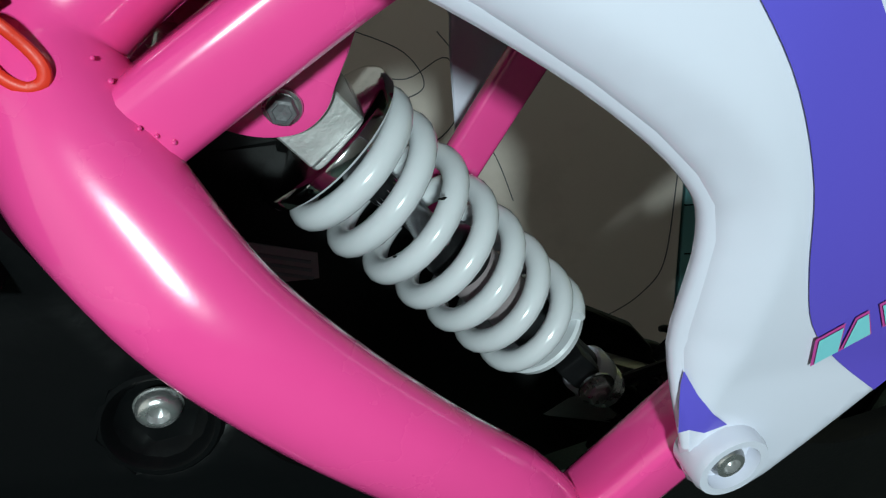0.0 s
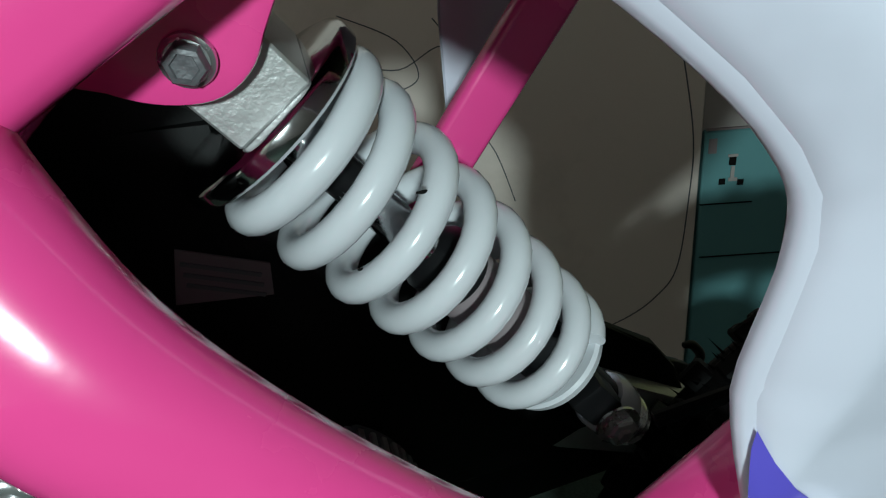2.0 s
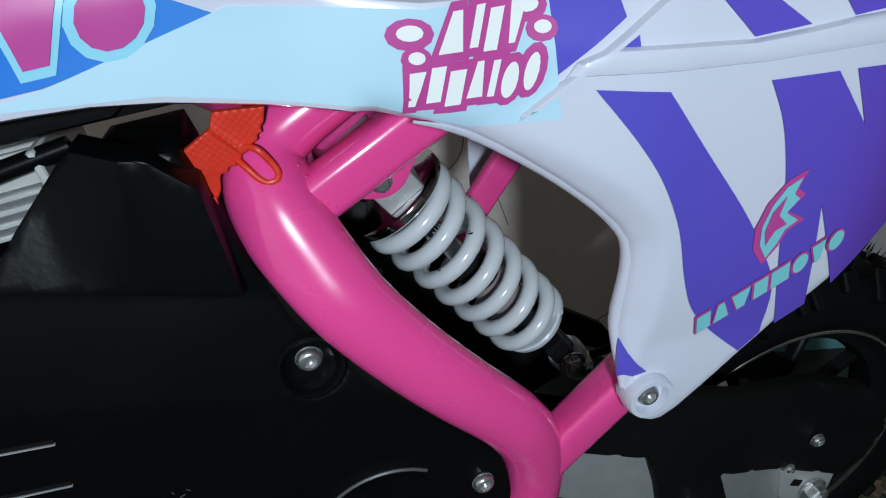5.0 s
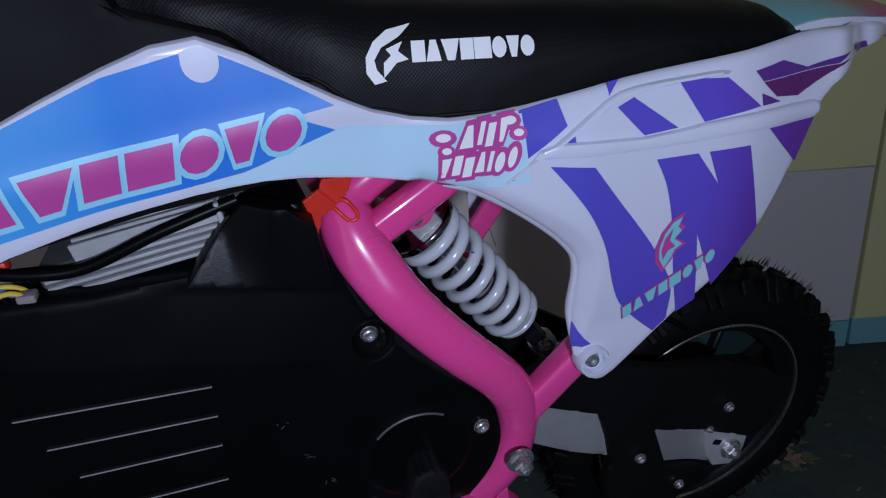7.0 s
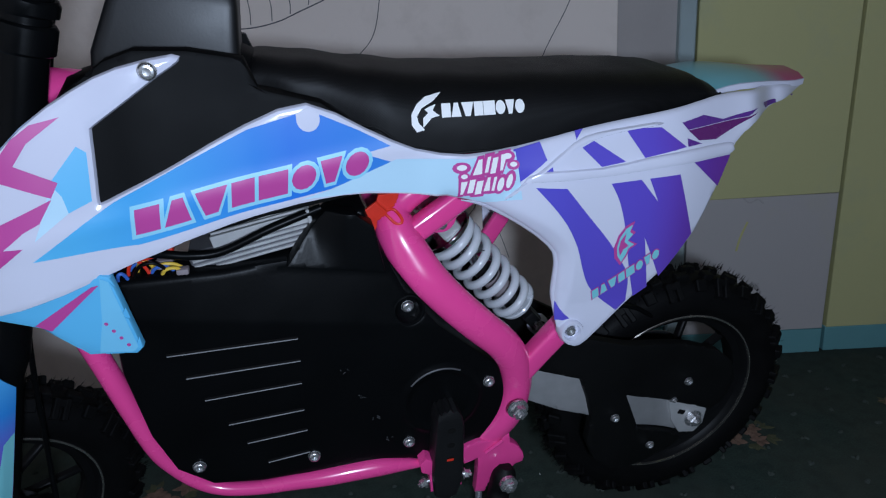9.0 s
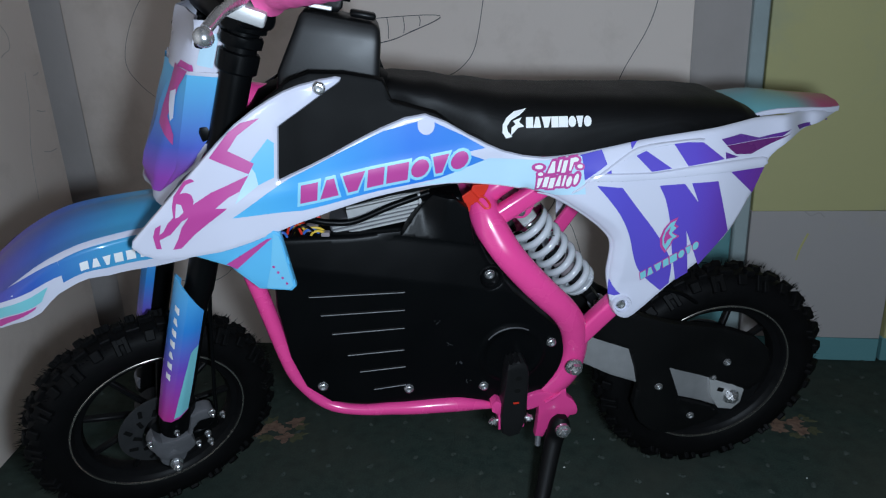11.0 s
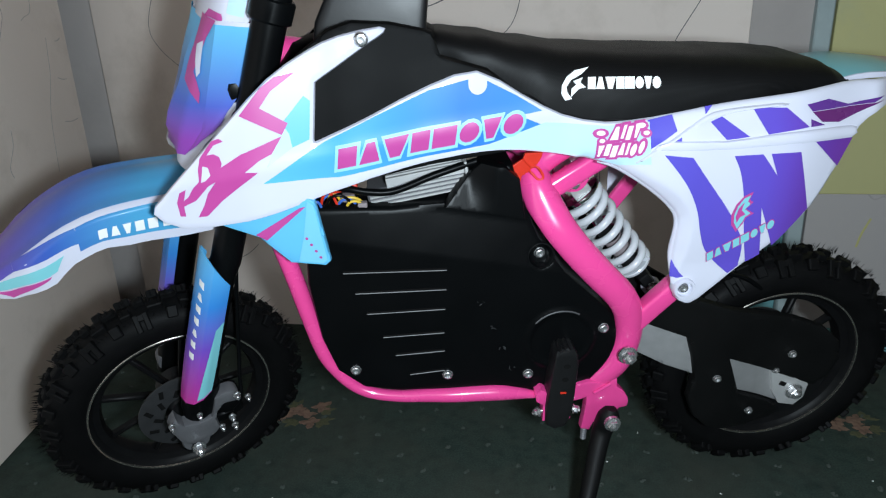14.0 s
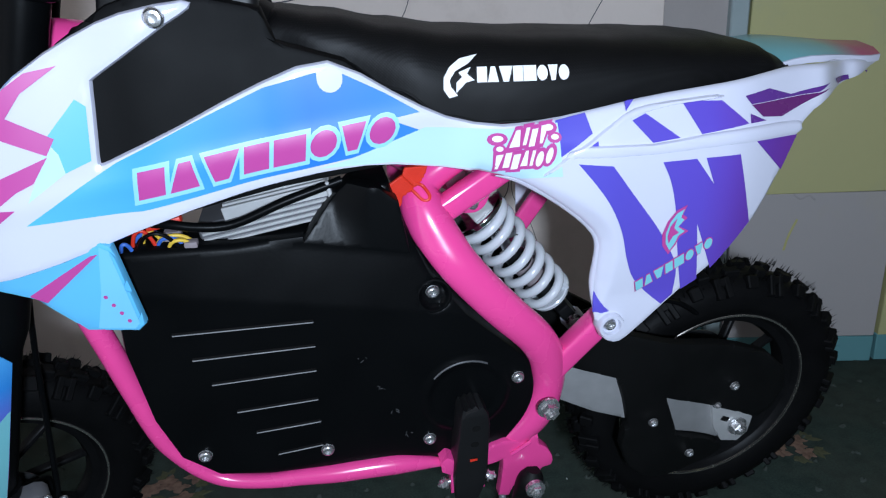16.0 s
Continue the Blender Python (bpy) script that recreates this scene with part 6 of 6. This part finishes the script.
for s in (-1, 1):
    p, q = Vector((-0.2135, s * 0.132, 0.805)), Vector((-0.173, s * 0.295, 0.849))
    g = [tuple(p.lerp(q, k / 16)) for k in range(17)]
    front_part("grip", tube(g, [0.0225 if k == 0 else (0.0168 if k % 2 else 0.0178) for k in range(17)], 20, per=2), GRIP, handlebar, "ribbed pink rubber grip")
    front_part("switch_housing", moved(block(0, 0, 0, 0.040, 0.030, 0.048, 0.010, 3), pose(-0.222, s * 0.112, 0.790, 0, 10, s * 14)), BLACK, handlebar)
    lever = front_part("lever", tube([(-0.236, s * 0.120, 0.800), (-0.255, s * 0.165, 0.808), (-0.282, s * 0.205, 0.810), (-0.305, s * 0.235, 0.804)], [0.0075, 0.0065, 0.0055, 0.0050], 12), STEEL, handlebar, "polished brake lever with a ball end")
    front_part("lever_ball", moved(lathe([(0.0001, -0.0088), (0.0034, -0.0081), (0.0062, -0.0062), (0.0081, -0.0034), (0.0088, 0.0), (0.0081, 0.0034), (0.0062, 0.0062), (0.0034, 0.0081), (0.0001, 0.0088)], 20), pose(-0.309, s * 0.241, 0.800)), STEEL, lever)
    front_part("lever_perch", moved(block(0, 0, 0, 0.042, 0.034, 0.016, 0.003, 2), pose(-0.238, s * 0.128, 0.790, 0, 20, s * 25)), ALU, handlebar, "silver lever perch")
for k in range(4):
    front_part("control_cable", tube([(-0.250, -0.12 + 0.01 * k, 0.815), (-0.268 - 0.004 * k, -0.13 + 0.015 * k, 0.842), (-0.288 + 0.012 * k, -0.12 + 0.02 * k, 0.880), (-0.275, -0.06 + 0.02 * k, 0.900), (-0.245, 0.0, 0.870), (along(0.75, 0.02), 0.0, 0.76)], 0.0024, 8), BLACK)

# number plate: a folded shield ahead of the forks, in a lower and an upper piece
rear_off = table([(0.560, -0.046), (0.590, -0.034), (0.618, -0.014), (0.645, 0.002), (0.670, 0.008), (0.714, 0.009)])
front_off = table([(0.557, -0.043), (0.599, -0.059), (0.655, -0.047), (0.719, -0.034), (0.769, -0.022), (0.80, -0.015)])
lower = []
for k in range(25):
    z = 0.560 + 0.154 * k / 24
    r, c = rear_off(z), front_off(z)
    fold = min(-0.034, r - 0.004)
    wr = table([(0.56, 0.056), (0.62, 0.076), (0.714, 0.086)])(z)
    wf = min(wr - 0.004, table([(0.56, 0.040), (0.62, 0.054), (0.714, 0.052)])(z))
    half = [(r, wr), ((r + fold) / 2, (wr + wf) / 2 + 0.002), (fold, wf), ((fold + c) / 2 - 0.004, wf * 0.6), (c - 0.002, 0.0)]
    ring = [(along(z, o), -w, z) for o, w in half] + [(along(z, o), w, z) for o, w in half[-2::-1]]
    lower.append(ring)
heart = (along(0.65), 0, 0.65)
plate = front_part("number_plate", skin(lower, 0.003), WHITE, None, "white folded number plate with blue to purple film")
foot_row = table([(0.40, 6.5), (2.0, 1.8), (4.0, 0.8), (6.0, 1.8), (7.60, 6.5)])
for a, b in ((0.40, 2.0), (2.0, 4.0), (4.0, 6.0), (6.0, 7.60)):
    front_part("plate_film", patch(lower, [(foot_row(a), a), (23.4, a), (23.4, b), (foot_row(b), b)], 0.0013, heart, 10), PLATEFILM, plate, "blue to purple graded film")
for cs in ([(24, 2.0), (24, 3.6), (19, 3.5), (21, 2.6)], [(21, 2.6), (19, 3.5), (13.5, 3.6), (15.5, 3.0)], [(15.5, 3.0), (13.5, 3.6), (10.8, 2.35), (12.5, 2.4)]):
    front_part("pink_flash", patch(lower, cs, 0.0021, heart, 4), MAGENTA, plate, "pink zigzag flash")
front_part("white_flash", patch(lower, [(20.5, 2.72), (19.5, 3.2), (14.8, 2.75), (15.6, 2.55)], 0.0027, heart, 4), WHITE, plate)
upper = []
for k in range(9):
    z = 0.708 + 0.058 * k / 8
    r = table([(0.708, -0.012), (0.716, -0.002), (0.750, -0.001), (0.766, -0.014)])(z)
    c = front_off(z) - 0.001
    wr = table([(0.708, 0.066), (0.755, 0.064), (0.782, 0.050)])(z)
    half = [(r, wr), ((r + c) / 2 - 0.006, wr - 0.010), (min(-0.032, r - 0.012), wr - 0.018), (c - 0.003, 0.024), (c - 0.004, 0.0)]
    upper.append([(along(z, o), -w, z) for o, w in half] + [(along(z, o), w, z) for o, w in half[-2::-1]])
top_plate = front_part("upper_plate", skin(upper, 0.003), WHITE, plate, "white upper piece of the number plate")
front_part("plate_film", patch(upper, [(1.2, 0.35), (6.2, 0.35), (6.2, 1.2), (1.8, 1.2)], 0.0007, heart, 4), PALE, top_plate)
front_part("pink_flash", patch(upper, [(0.2, 1.2), (1.6, 1.7), (1.8, 2.8), (0.2, 3.2)], 0.0009, heart, 4), MAGENTA, top_plate)
for s in (-1, 1):
    front_part("plate_screw", moved(lathe([(0.0045, 0.003), (0.0045, -0.003), (0.003, -0.0045), (0.0001, -0.0045)], 14), pose(along(0.742, -0.026), s * 0.053, 0.742, 0, 0, 30 * -s)), BLACK, top_plate)

# front mudguard
path = [(0.070, 0.517), (0.01, 0.529), (-0.05, 0.535), (-0.105, 0.538), (-0.151, 0.536), (-0.197, 0.521), (-0.240, 0.495), (-0.284, 0.464)]
fw = table([(-0.284, 0.022), (-0.262, 0.045), (-0.22, 0.064), (-0.15, 0.066), (-0.05, 0.062), (0.07, 0.055)])
fd = table([(-0.284, 0.006), (-0.270, 0.022), (-0.247, 0.038), (-0.205, 0.049), (-0.190, 0.041), (-0.158, 0.040), (-0.124, 0.047), (-0.065, 0.053), (0.07, 0.050)])
secs = []
X0 = along(0.575)
for dx, z in smooth_loop(path, 4, False):
    w, d = fw(dx), fd(dx)
    ring = []
    for a, b in ((-1.0, -1.0), (-0.98, -0.55), (-0.93, -0.18), (-0.80, -0.04), (-0.55, -0.02), (-0.3, 0.06), (0, 0.10), (0.3, 0.06), (0.55, -0.02), (0.80, -0.04), (0.93, -0.18), (0.98, -0.55), (1.0, -1.0)):
        ring.append((X0 + dx, w * a, z + d * b))
    secs.append(ring)
heart = (X0 - 0.1, 0, 0.50)
fender = front_part("front_fender", skin(secs, 0.003), WHITE, None, "white front mudguard with purple and blue film")
front_part("fender_film", patch(secs, [(4, 2.9), (27.6, 3.2), (27.6, 8.8), (4, 9.1)], 0.0008, heart, 16), FENDER, fender, "purple to blue graded film on the top")
for m in (0, 1):
    flip = (lambda v: 12 - v) if m else (lambda v: v)
    front_part("fender_film", patch(secs, [(4, flip(0.45)), (18.2, flip(0.55)), (18.0, flip(2.25)), (4, flip(2.40))], 0.0008, heart, 14), FENDER, fender, "blue film with pale bars on the side")
    front_part("fender_film", patch(secs, [(18.05, flip(1.05)), (24.2, flip(1.95)), (24.2, flip(3.3)), (18.05, flip(2.25))], 0.0008, heart, 8), FENDER, fender)
    front_part("fender_film", patch(secs, [(24.2, flip(1.95)), (27.6, flip(1.6)), (27.6, flip(3.4)), (24.2, flip(3.3))], 0.0009, heart, 6), FENDER, fender)
    front_part("aqua_slash", patch(secs, [(26.9, flip(0.95)), (20.6, flip(0.50)), (19.6, flip(0.95)), (26.9, flip(1.85))], 0.0010, heart, 8), AQUA, fender)
    front_part("pink_slash", patch(secs, [(26.3, flip(0.80)), (21.2, flip(0.50)), (21.4, flip(0.42)), (25.0, flip(0.18))], 0.0015, heart, 8), MAGENTA, fender)
    for k, (kind, wide) in enumerate(BRAND):
        i0 = 8.0 + 1.09 * (k if m else 7 - k)
        top, low = {"peak": (0.22, 0.0), "fan": (0.0, 0.24), "disc": (0.08, 0.08), "bar": (0.0, 0.0)}[kind]
        a, b = 0.0, 0.78
        front_part("print_mark", patch(secs, [(i0 + a + low, flip(0.72)), (i0 + b - low, flip(0.72)), (i0 + b - top - 0.10, flip(1.32)), (i0 + a + top - 0.10, flip(1.32))], 0.0014, heart, 2), WHITEINK, fender)
